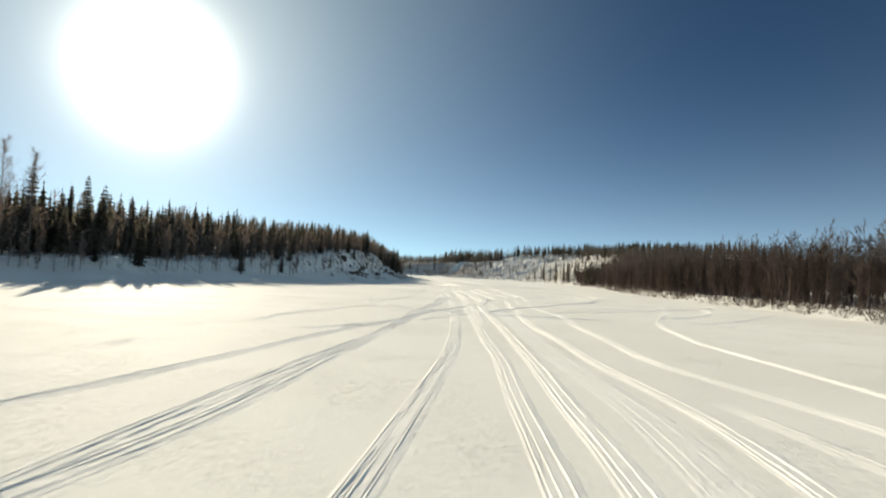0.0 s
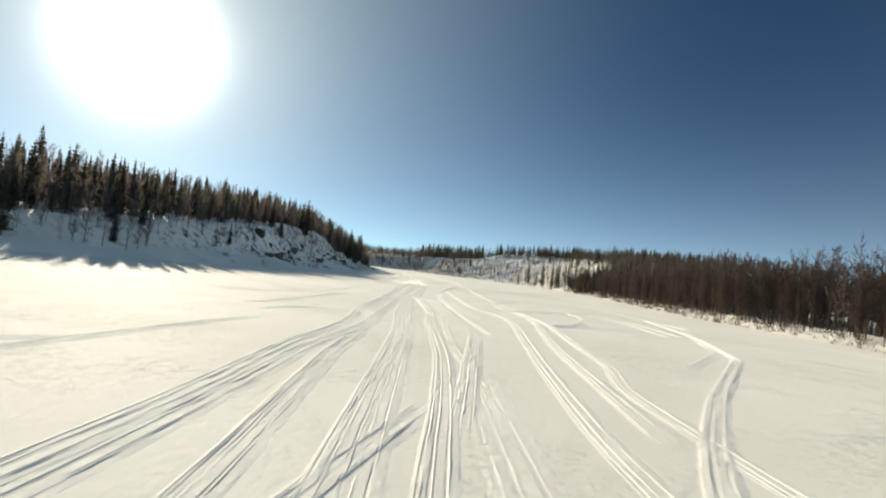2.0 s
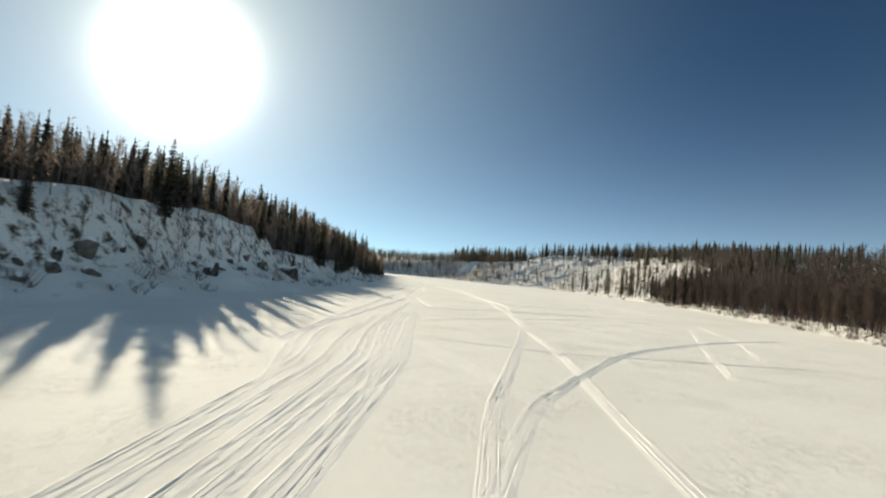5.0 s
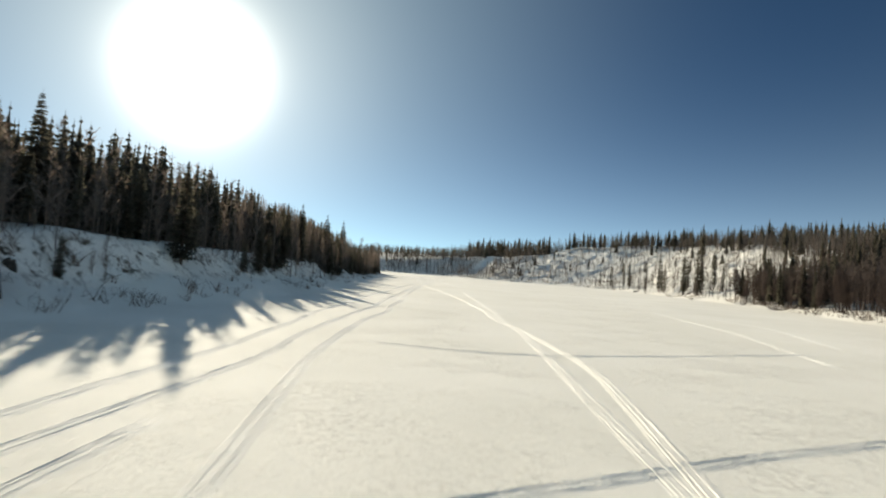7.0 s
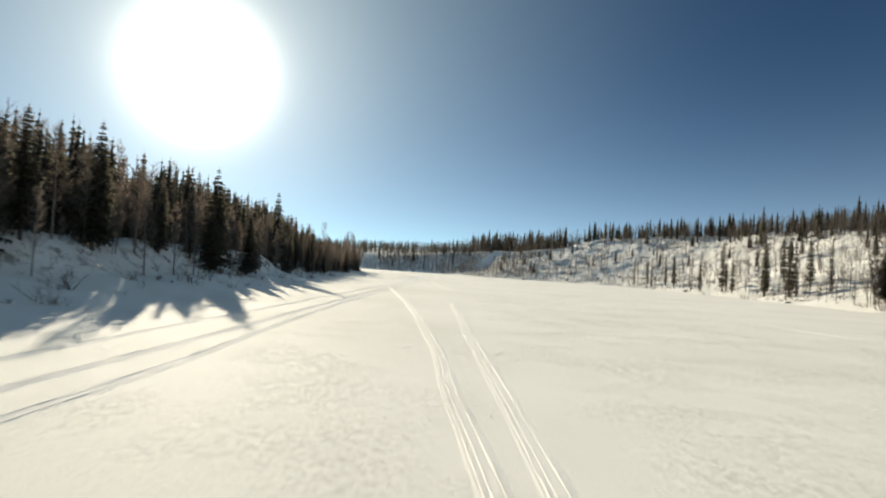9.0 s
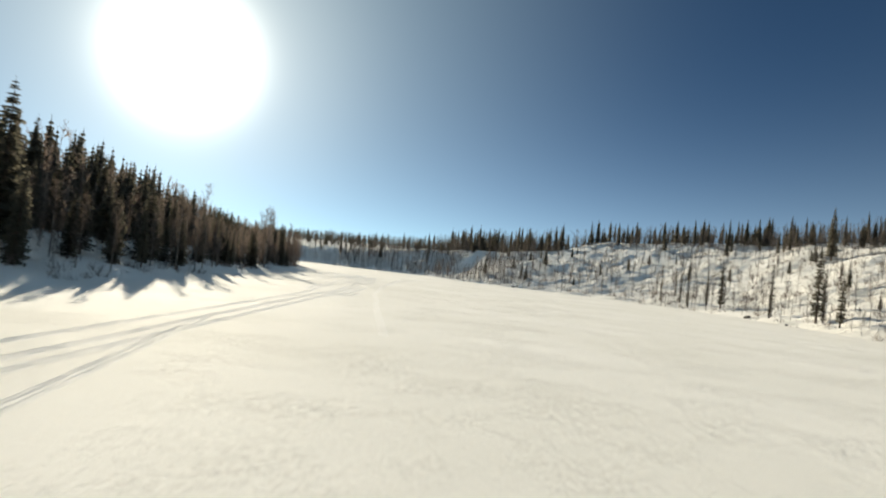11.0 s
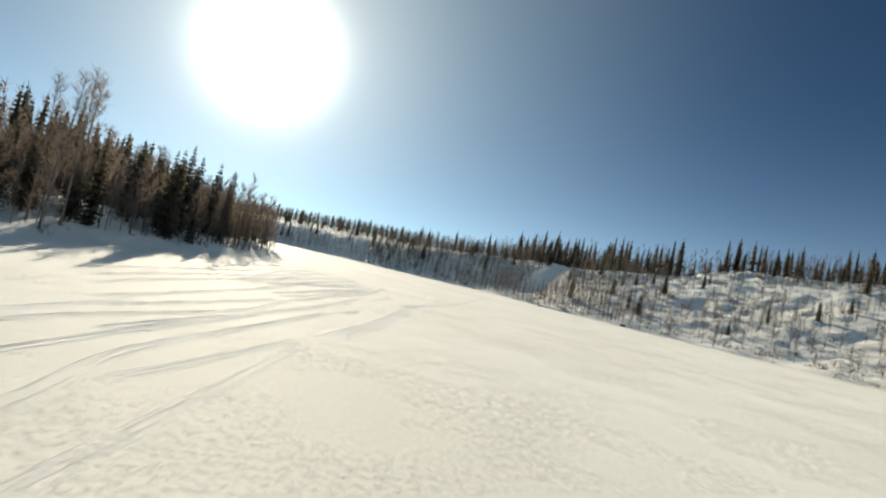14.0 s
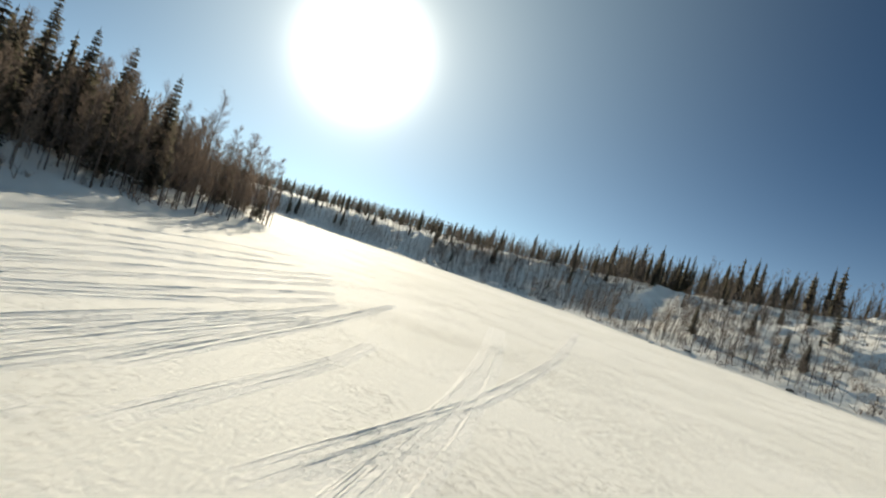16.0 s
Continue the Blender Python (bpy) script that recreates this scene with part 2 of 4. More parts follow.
def rise(d, figs, x, y, seed, scarp=False):
    """Height of the land d metres behind a shore; with a scarp, a snow apron leads up to a steep cut bank."""
    h, w, slope = figs[..., 0], figs[..., 1], figs[..., 2]
    d = d + lumps(x, y, 9.0, seed) * 1.3 + lumps(x, y, 3.1, seed + 1) * 0.5
    rough = lumps(x, y, 5.0, seed + 2) * 0.5 + lumps(x, y, 2.3, seed + 3) * 0.28
    foot = np.clip(d / 2.5, 0, 1)
    t = np.clip((d - 1.0) / w, 0, 1)
    face = t * t * (3 - 2 * t) * 0.6 + t * 0.4
    if scarp:
        u = np.clip((t - 0.52) / 0.44, 0, 1)
        face = 0.38 * t + 0.62 * u * u * (3 - 2 * u)
    gullies = lumps(x, y, 14.0, seed + 4) * 0.03 * h * np.sin(np.pi * t)
    ledges = (lumps(x, y, 3.0, seed + 7) + 0.7 * lumps(x, y, 1.9, seed + 8)) * 0.032 * np.where(h > 9, 5.0, h) * np.sin(np.pi * np.clip(t, 0, 1)) ** 0.5
    rubble = (lumps(x, y, 2.4, seed + 9) * 0.24 + lumps(x, y, 1.5, seed + 10) * 0.20) * np.clip((h - 6) / 6, 0, 1) * np.clip(t * 8, 0, 1) * np.clip((1.15 - t) * 6, 0, 1)
    behind = rubble + np.clip(d - w, 0, 90) * slope + np.clip(d - w - 90, 0, 1500) * slope * 0.12
    far = np.clip((d - 40) / 120, 0, 1) * lumps(x, y, 90.0, seed + 5) * 3.0
    return np.where(d > 0, foot * (0.35 + 0.5 * rough * np.clip(h / 3, 0.4, 1.3) * np.where(h > 9, 0.55, 1.0)) + face * (h - 0.35) + gullies + ledges + behind + far, 0.0)


def land(x, y):
    """Height of the ground at x, y: 0 on the river's ice."""
    x, y = np.asarray(x, float), np.asarray(y, float)
    r, rf = nearest(RIGHT, x, y)
    l, lf = nearest(LEFT, x, y)
    z = np.maximum(rise(r, rf, x, y, 3), rise(-l, lf, x, y, 11, True))
    # a bare chute hollowed into the bluff
    hollow = np.exp(-((x - 4.3 - 0.33 * (y - 500)) / 3.2) ** 2) * np.clip((y - 490) / 8, 0, 1) * np.clip((550 - y) / 8, 0, 1)
    return z - 1.6 * hollow


def behind_shore(x, y):
    """Distance behind the right and the left shore."""
    x, y = np.asarray(x, float), np.asarray(y, float)
    return nearest(RIGHT, x, y)[0], -nearest(LEFT, x, y)[0]


def steps(lo, hi, fine, far_lo, far_hi, grow=1.25):
    mid = list(np.arange(lo, hi + fine / 2, fine))
    up, down = [], []
    v, s = hi, fine
    while v < far_hi:
        s *= grow
        v += s
        up.append(v)
    v, s = lo, fine
    while v > far_lo:
        s *= grow
        v -= s
        down.append(v)
    return np.array(down[::-1] + mid + up)


def sheet(name, xs, ys, mat):
    gx, gy = np.meshgrid(xs, ys)
    gz = land(gx, gy)
    nx, ny = len(xs), len(ys)
    verts = np.stack([gx.ravel(), gy.ravel(), gz.ravel()], 1)
    q = (np.arange(ny - 1)[:, None] * nx + np.arange(nx - 1)[None]).ravel()
    faces = np.stack([q, q + 1, q + nx + 1, q + nx], 1)
    me = bpy.data.meshes.new(name)
    me.from_pydata(verts.tolist(), [], faces.tolist())
    me.polygons.foreach_set("use_smooth", np.ones(len(me.polygons), bool))
    me.materials.append(mat)
    ob = new(name, me)
    return ob


def solid(name, verts, tris, mats, index=None, smooth=False):
    """A mesh of triangles from arrays."""
    verts, tris = np.asarray(verts, np.float32), np.asarray(tris, np.int32)
    me = bpy.data.meshes.new(name)
    me.vertices.add(len(verts))
    me.vertices.foreach_set("co", verts.ravel())
    me.loops.add(tris.size)
    me.loops.foreach_set("vertex_index", tris.ravel())
    me.polygons.add(len(tris))
    me.polygons.foreach_set("loop_start", np.arange(0, tris.size, 3, dtype=np.int32))
    for m in mats:
        me.materials.append(m)
    if index is not None:
        me.polygons.foreach_set("material_index", np.asarray(index, np.int32))
    me.polygons.foreach_set("use_smooth", np.full(len(tris), smooth))
    me.update()
    me.validate()
    return me


ground = tagged(sheet("ground", steps(-75, 125, 0.9, -2600, 2600), steps(30, 570, 0.9, -1500, 3200), GROUND),
                "snow-covered frozen river between low wooded banks", "ground", kind="structure")

# ---------------------------------------------------------------- snowmobile tracks on the ice


def smooth_path(points, step, ease=1.4):
    """A line along the points in steps of about that many metres, its corners eased over some metres."""
    p = np.array(points, float)
    far = np.concatenate([[0], np.cumsum(np.linalg.norm(np.diff(p, axis=0), axis=1))])
    n = max(4, int(far[-1] / step))
    at = np.linspace(0, far[-1], n)
    ease = min(ease, far[-1] / 8)
    k = int(3 * ease / step) + 1
    w = np.exp(-0.5 * (np.arange(-k, k + 1) * step / ease) ** 2)
    w /= w.sum()
    out = []
    for c in range(2):
        v = np.interp(at, far, p[:, c])
        v = np.concatenate([2 * v[0] - v[1 : k + 1][::-1], v, 2 * v[-1] - v[-k - 1 : -1][::-1]]) if n > k + 1 else np.pad(v, k, mode="edge")
        out.append(np.convolve(v, w, "valid"))
    return np.stack(out, 1)


# across a track: packed ridges between three narrow grooves
ACROSS = [(-0.30, -0.005), (-0.255, 0.008), (-0.24, 0.012), (-0.23, 0.0005), (-0.198, 0.0005), (-0.186, 0.022), (-0.16, 0.013), (-0.115, 0.012), (-0.105, 0.0005), (-0.073, 0.0005), (-0.061, 0.022), (-0.03, 0.012),
          (0.08, 0.011), (0.09, 0.0005), (0.122, 0.0005), (0.134, 0.022), (0.16, 0.012), (0.24, 0.004), (0.30, -0.005)]


def track(*points, wide=1.0, deep=1.0):
    """The print of a snowmobile along the given points."""
    line = smooth_path(points, 0.28)
    seed = points[0][0] * 3.1 + points[0][1]
    way = np.gradient(line, axis=0)
    way /= np.linalg.norm(way, axis=1)[:, None] + 1e-9
    side = np.stack([way[:, 1], -way[:, 0]], 1)
    far = np.concatenate([[0], np.cumsum(np.linalg.norm(np.diff(line, axis=0), axis=1))])
    line = line + side * (lumps(far, far * 0 + seed, 13.0, 4) * 0.08)[:, None]
    verts = []
    fade = np.clip(np.minimum(far, far[-1] - far) / 2.0, 0, 1)
    for k, (u, h) in enumerate(ACROSS):
        wob = 0.6 * lumps(far, far * 0 + (k // 3) * 7 + seed, 0.9, 6) + 0.6 * lumps(far, far * 0 + k * 5 + seed, 0.45, 9)
        xy = line + side * ((u * wide) + wob * 0.014)[:, None]
        z = h * deep * 0.80 * np.maximum(0.05, 1 + 0.65 * wob + 0.4 * lumps(far, far * 0 + k + seed, 2.2, 8)) * fade - 0.008 * (1 - fade) if h > 0 else np.full(len(far), h)
        verts.append(np.column_stack([xy, z + 0.004]))
    n, m = len(far), len(ACROSS)
    verts = np.stack(verts, 1).reshape(-1, 3)
    q = (np.arange(n - 1)[:, None] * m + np.arange(m - 1)[None]).ravel()
    tris = np.concatenate([np.stack([q, q + 1, q + m + 1], 1), np.stack([q, q + m + 1, q + m], 1)])
    ob = new("snowmobile_track", solid("snowmobile_track", verts, tris, [PACKED]))
    return tagged(ob, "ridged snowmobile track pressed into the river's snow", "snow track", "snowmobile tracks on the river", kind="structure")


track((-1.09, 2.79), (-0.23, 10.74), (-0.01, 12.68), (0.17, 14.57), (0.76, 21), (0.88, 23.32), (1.03, 27.16), (1.14, 33.95), (1, 41.52), (0.99, 43.69), (0.99, 46.72), (1.07, 51.2), (0.75, 60.79), (0.85, 62.06), (0.96, 64.18), (0.89, 66.25), (1.07, 133.3), (0.45, 137.9), (-0.16, 145.1), (-0.9, 158.5), deep=1.1)
track((2.25, 3.11), (2.29, 11.11), (2.3, 14.07), (2.28, 15.97), (2.46, 21.31), (2.42, 23.7), (2.31, 27), (2.32, 33.14), (2.28, 41.67), (2.24, 44.84), (2.28, 49.71), (2.26, 61.14), (2.25, 63.16), (2.22, 66.48), (1.74, 74.82), (1.77, 76.7), (1.66, 80), (1.53, 86.17), (1.26, 95.74), (1.84, 132.5), (1.48, 135.8), (0.51, 144.1), (-0.35, 155.5), (-1.17, 173.7), deep=1.1)
track((3.07, 3.26), (3.29, 11.26), (3.36, 13.61), (3.29, 15.49), (3.48, 21.5), (3.46, 23.65), (3.49, 26.83), (3.54, 32.46), (3.56, 40.2), (3.48, 41.81), (3.53, 43.83), (3.4, 47.28), (3.42, 50.95), (3.68, 56.24), (3.79, 61.5), (3.73, 63.38), (3.6, 66.61), (3.38, 71.96), (3.5, 75.51), (3.37, 77.63), (3.21, 80.45), (2.85, 85.13), (2.28, 91.96), (2.92, 132.8), (2.63, 136.6), (2.03, 145), (0.76, 162.3), deep=1.2)
track((3.91, 3.46), (4.49, 11.44), (4.67, 13.87), (4.79, 15.6), (4.53, 21.69), (4.48, 24.2), (4.38, 28.33), (4.59, 34.26), (4.55, 41.94), (4.52, 44.58), (4.55, 50.37), (4.53, 59.66), wide=1.7, deep=0.35)
track((4.98, 3.66), (5.75, 11.62), (6.02, 14.47), (6.01, 16.36), (5.55, 21.88), (5.52, 23.85), (5.65, 28.11), (5.37, 33.3), (5.57, 42.06), (5.82, 44.49), (6.21, 47.94), (6.25, 51.33), (6.14, 54.13), (6.72, 62.17), (7.01, 64.72), (7.31, 68.33), (8, 75.26), (8.06, 76.79), (8.09, 78.5), (8, 80.36), (7.53, 83), (6.54, 85.23), (6.29, 90.87), (6.11, 99.13), deep=0.9)
track((9.8, 7.38), (9.41, 15.37), (7.69, 22.85), (7.68, 24.99), (7.95, 28.87), (7.98, 35.92), (8.81, 43.4), (8.73, 45.31), (8.53, 47.9), (8.19, 52.43), (8.3, 60.28), (9.23, 62.76), (9.4, 66.05), (9.78, 70.94), (10.54, 78.75), (10.18, 89.02), deep=0.7)
track((11.62, 11.3), (12.41, 19.26), (12.4, 29.02), (12.32, 30.7), (13.25, 34.32), (13.54, 37.82), (15.48, 43.77), (21.01, 56.91), (26.26, 71.61), (23.16, 76.47), deep=0.8)
track((8.44, 4.97), (7.52, 12.92), (7.29, 14.9), (6.98, 17.69), deep=0.6)
track((-4.4, 2.41), (-4.08, 10.4), (-4, 12.33), (-3.85, 13.66), (-3.15, 20.96), (-2.89, 22.52), (-2.53, 25.4), (-2.14, 28.47), (-1.7, 35.74), (-1.66, 41.42), (-1.54, 43.14), (-1.18, 45.3), (-0.9, 48.78), (-0.59, 54.45), (-0.49, 61.4), (-0.21, 63.39), (0.06, 65.42), (0.1, 69.15), (-0.32, 75.82), (-0.1, 77.59), (-0.14, 80.42), (-0.03, 84.63), (0, 91.63), (-0.61, 131.8), (-1.27, 134.8), (-1.9, 138.2), (-2.45, 143.6))
track((-5.69, 2.34), (-3.85, 10.13), (-3.52, 11.54), (-3.15, 13.82), (-2.76, 20.49), (-2.67, 21.43), (-2.4, 23.08), (-2.31, 26.29), (-1.95, 29.94), (-1.56, 34.89), (-1.01, 41.28), (-1.03, 42.87), (-0.84, 45.17), (-0.37, 49.34), (0.06, 58.62), (0.01, 60.74), (0.21, 61.6), (0.48, 63.35), (0.77, 66.3), (1.01, 69.3), (0.23, 75.15), (0.38, 76.81), (0.4, 79.7), (0.21, 84.87), (0.24, 92.73), (0.19, 132), (-0.22, 134.8), (-0.76, 139.4), (-1.07, 144.5), (-1.41, 153.1))
track((-8.85, 6.52), (-6.71, 14.23), (-6.23, 15.96), (-4.8, 23.48), (-4.39, 25.84), (-3.56, 29.71), (-1.7, 35.74), (-0.63, 43), deep=0.9)
track((-5.78, 48.49), (-5.28, 52.48), (-4.4, 57.47), (-2.77, 66.79), deep=0.8)
track((-9.48, 19.46), (-9.18, 22.28), (-9.66, 23.78), deep=0.7)
track((-12.18, 23.41), (-10.19, 24.08), deep=0.5)
track((15.84, 42.8), (19.51, 44.81), (25.25, 50.87), (38.87, 68.44), deep=0.7)
track((17.76, 47.87), (21.59, 51.97), (27.48, 61.21), (30.42, 71.52), (27.69, 72.93), deep=0.7)
track((-8.42, 29.48), (-8.27, 34.41), (-7.04, 39.33), (-4.44, 48.09), deep=0.8)
track((-7, 27.46), (-5.11, 28.31), (-4.04, 29.8), (-3.1, 32.4), deep=0.7)
track((-0.95, 34.9), (1.4, 40.02), (5.91, 50.46), deep=0.6)
track((2.56, 33.72), (2.66, 41.72), (2.7, 44.27), (2.7, 47.7), (2.52, 54.18), (2.44, 61.18), (2.46, 63.23), (2.49, 66.09), (2.26, 71.17), (2.07, 74.92), (2.07, 77.32), (2, 81.32), (1.93, 87.95), (2.54, 132.7), (2.27, 136), (1.86, 142.6), (0.8, 156.6))
track((2.76, 42.67), (3.31, 43.93), (4.23, 46.22), (5.52, 49.06), (7.82, 54.45), (10.54, 59.53), (17.7, 71.27), (21.64, 83.45), (25.03, 101.2), deep=1.1)
track((7.22, 47.08), (8.69, 48.22), (10.65, 49.65), (13.3, 51.95), (19.05, 57.93), (26.88, 65.98), (36.1, 78.28), (35.66, 87.48), deep=0.8)
track((10.8, 57.04), (14.31, 57.53), (17.96, 59.76), (22.09, 63.97), deep=0.5)
track((-5.25, 47.87), (-3.18, 46.52), (-1.79, 45.6), deep=0.9)
track((-5.25, 47.87), (-2.89, 45.82), (-1.3, 44.34), (-0.38, 43.74), (0.53, 43.11), (1.18, 42.8), (2.12, 42.49), (3.38, 42.29), (4.37, 42.33), (12.37, 42.63), deep=1.1)
track((-0.67, 45.21), (0.59, 45.07), (2.01, 44.9), (3.41, 45.16), (4.96, 45.73), (6.16, 46.3), wide=0.6, deep=0.6)
track((-2.09, 33.42), (-0.87, 41.33), (-0.68, 42.59), (-0.05, 43.94), (0.6, 45.47), (1.13, 47.31), (1.66, 49.53), (2.45, 52.57), (3.53, 56.18), deep=1.1)
track((-7.51, 51.54), (-6.6, 55.23), (-3.76, 59.08), deep=0.5)
track((4.8, 53.62), (4.26, 61.6), (4.15, 63.26), (4.13, 65.45), (4.08, 69.47), (3.84, 76.94), wide=0.6, deep=0.5)
track((3.81, 53.72), (4.6, 61.68), (4.75, 63.21), (4.93, 65), (5.16, 67.33), (5.29, 68.98), deep=1.5)
track((7.36, 54.46), (7.88, 62.44), (8.03, 64.74), (8.39, 68.83), (9.63, 77.28), (9.81, 79.76), (10.05, 83.84), (9.52, 87.37), (9.04, 90.45), (9.33, 95.85), (10.74, 102.1), (14.23, 109.9), deep=0.8)
track((11.9, 64.18), (16.29, 70.86), (17.83, 73.2), (18.86, 76.18), (20.59, 81.38), (25.16, 92.98), (25.2, 103.3), (24.76, 116.1), deep=0.6)
track((10.3, 77.21), (12.04, 78.99), (14.45, 83.53), deep=0.6)
track((18, 81.98), (23.04, 87.86), (25.92, 93.62), (24.83, 100.4), deep=0.6)
track((-9.85, 77.31), (-7.16, 78.36), (-5.41, 80.31), deep=0.7)
track((-5.11, 70.03), (-4.12, 72.78), (-3.77, 78.35), (-2.59, 90.51), deep=0.7)
track((-3.79, 67.72), (-3.09, 70.57), (-1.24, 73.42), deep=0.7)
track((4.91, 67.68), (4.44, 75.66), (4.32, 77.77), (4.03, 82.7), (3.42, 91.31), wide=1.7, deep=0.35)
track((5.96, 67.96), (5.31, 75.94), (5.14, 78.12), (5.01, 81), (4.77, 85.72), (4.25, 94), wide=0.6, deep=0.6)
track((6.12, 76.19), (5.97, 78.47), (5.62, 81.34), (5.25, 85.15), (4.76, 92.45), wide=1.7, deep=0.35)
track((9.7, 77.79), (11.2, 78.88), (12.25, 80.1), (12.92, 81.39), (13.83, 83.57), (15.02, 87.42), (16.06, 92.08), (16.06, 96.48), (14.79, 99.27))
track((9.21, 78.18), (10.37, 78.46), (11.34, 78.8), (13, 79.85), (19.78, 84.1), wide=0.6, deep=0.5)
track((1.24, 77.21), (1.63, 77.83), (2.25, 78.65), (3.05, 79.46), (3.79, 80.3), (4.9, 82.01), (6.44, 84.35), (8.56, 87.16), (11.55, 90.93), (15.02, 95.25), (21.02, 103.4), wide=0.6, deep=0.6)
track((18.33, 79.63), (19.15, 87.59), (19.5, 91.03), (18.8, 94.04), (17.88, 98.05), deep=0.6)
track((19.91, 81.37), (20.54, 89.35), (20.92, 94.22), (18.84, 97.08), deep=0.8)
track((-5.32, 84.44), (-4.43, 87.84), (-3.98, 91.4), (-3.08, 95), deep=0.7)
track((2.8, 124.6), (2.12, 132.6), (1.81, 136.3), (1.07, 144.5), (0.02, 159.4), deep=0.9)
track((0.13, 124.6), (-1.57, 132.5), (-2.01, 134.5), (-2.73, 137.8), (-3.12, 142), (-3.42, 147.9), (-4.41, 185.1), (-4.87, 187.7), (-5.07, 192), (-6.16, 201.7), (-6.52, 212.3), (-7.01, 216.6), (-7.35, 224.1), (-10.85, 313.5), (-11.89, 318.6), (-12.74, 325.1), (-13.81, 340.7), (-13.11, 344.2), (-12.62, 349.2), (-13.88, 354.7), (-13.7, 357.4), (-13.93, 361.7), (-14.47, 370.2))
track((-2.7, 134.6), (-3.09, 137), (-3.15, 139.9), (-3.1, 143.2), (-2.94, 147.3), (-2.7, 153.4), (-2.18, 181.9), (-2.39, 183.9), (-2.98, 187.6), (-3.27, 192.1), (-3.66, 199.2), (-3.72, 207.1), (-3.54, 209.2), (-3.77, 213.1), (-4.65, 220.1), (-5, 228.3), (-5.22, 234.4), (-5.64, 238), (-5.8, 241.3), (-9.74, 312.2), (-9.38, 316.1), (-10.14, 323.9), (-11.69, 338.6), (-11.87, 341.6), (-11.93, 345.7), (-12.26, 351.2), (-12.18, 353.1), (-12.34, 355.7), (-12.56, 359.5), (-13.3, 367.4), deep=1.1)
track((6.07, 126.1), (7.23, 134), (7.83, 138), (8.76, 145.1), (9.9, 155.5), (10.03, 169.5), (10.58, 183.2), (10.3, 187.1), (9.53, 192.5), (8.39, 200.4), (7.23, 204.7), (6.84, 207.9), (6.26, 214.6), (4.77, 223.3), (4.31, 227.4), (3.66, 230.9), (2.47, 237.3), (1.13, 244.5), (-1.39, 256.2), (-8.87, 288.5), deep=1.3)
track((9.71, 126.7), (10.05, 134.7), (10.17, 137.5), (10.12, 140.6), (10.02, 144.7), (9.84, 149.6), (10.29, 157.9), (9.19, 183.1), (9.13, 186.8), (8.86, 190.4), (8.61, 197), (7.63, 204.7), (7.4, 208), (7.11, 213.9), (6.12, 223.7), (5.68, 227.6), (5.4, 230.6), (4.89, 234.6), (4.21, 242.1), (2.38, 259), deep=0.8)
track((7.4, 127.5), (10.59, 134.9), (11.97, 138.1), (14.04, 142.2), (17.29, 147), (22.63, 153.6), (27.9, 159.2), (35.9, 166.3), deep=1.3)
track((17.1, 136), (19.6, 143.6), (21.34, 148.9), (24.79, 158.5), (29.89, 173.5), deep=0.7)
track((23.09, 144.8), (25.83, 152.3), (28.99, 160.9), (30.42, 168.5), (33.54, 180.9), deep=0.5)
track((2.71, 142), (4.95, 141.3), (6.67, 140.9), (8.28, 140.4), (10.2, 140.3), (12.52, 140.9), (15.39, 141.7), (18.72, 142.4), (26.54, 144.1), wide=0.6, deep=0.6)
track((2.52, 141), (4.01, 137.1), (5.17, 134.2), (8.11, 126.7), wide=1.7, deep=0.3)
track((1.98, 151.4), (3.34, 154.1), (5, 157.3), (7.26, 160), (9.97, 162.3), (13.71, 166.9), (18.07, 170.8), (21.45, 171), wide=0.6, deep=0.6)
track((0.07, 166.8), (6.87, 171), (8.57, 172), (11.98, 174.2), (16.36, 176.5), (23.47, 180.2))
track((-0.32, 188.4), (2.27, 187.7), (4.65, 187.3), (6.54, 187.2), (8.43, 187.5), (10.03, 188.2), (13.54, 190), (16.95, 191.8), (20.3, 193.8), (27.18, 197.9), wide=0.6, deep=0.7)
track((1.89, 168.6), (-0.22, 180.4), (-0.63, 182.7), (-0.9, 185.7), (-1.39, 191.2), (-1.93, 199), (-1.57, 204.8), (-1.92, 207.9), (-2.51, 212.4), (-2.74, 217.9), (-3.16, 225.7), (-3.86, 230.6), (-3.98, 233.6), (-4.55, 238.2), (-5.09, 243.9), (-8.49, 310.4), (-7.92, 313.4), (-8.12, 320.9), (-8.99, 334.6), (-10.56, 338.1), (-10.71, 342), (-10.73, 346.8), (-11.26, 355.3))
track((24.16, 190.6), (26.06, 202.4), (27.33, 210.3), (27.42, 222.8), (27.98, 235.3), deep=0.5)
track((30.99, 201.8), (33.46, 213.5), (34.78, 219.8), (32.67, 229.1), deep=0.4)
track((1.91, 228.7), (2.96, 229.8), (3.48, 230.3), wide=0.6, deep=0.6)
track((30.4, 245.8), (28.62, 253.6), (27.58, 258.1), (28.09, 264), deep=0.5)
track((0.75, 285.2), (-0.71, 293.1), (-1.89, 299.4), (-2.79, 304.2), (-3.37, 307.5), (-4.07, 312.4), (-4.5, 314.4), (-4.96, 316.6), (-5.63, 321), (-6.44, 327.9), (-8.64, 345.4), wide=0.9, deep=0.6)
track((-12.16, 315.1), (-13.2, 320.8), (-14.09, 331.7), (-15.01, 345.6), deep=0.8)
track((-9.08, 311.3), (-8.84, 315.1), (-9.07, 321.9), (-10.2, 336), deep=0.8)
track((-7.47, 310), (-6.92, 313.2), (-6.7, 319), deep=0.7)
track((-15.72, 343), (-15.88, 348.2), (-16.89, 361.3), deep=1.26)
track((-17.88, 345.4), (-18.82, 352.4), (-19.84, 367.8), deep=1.26)
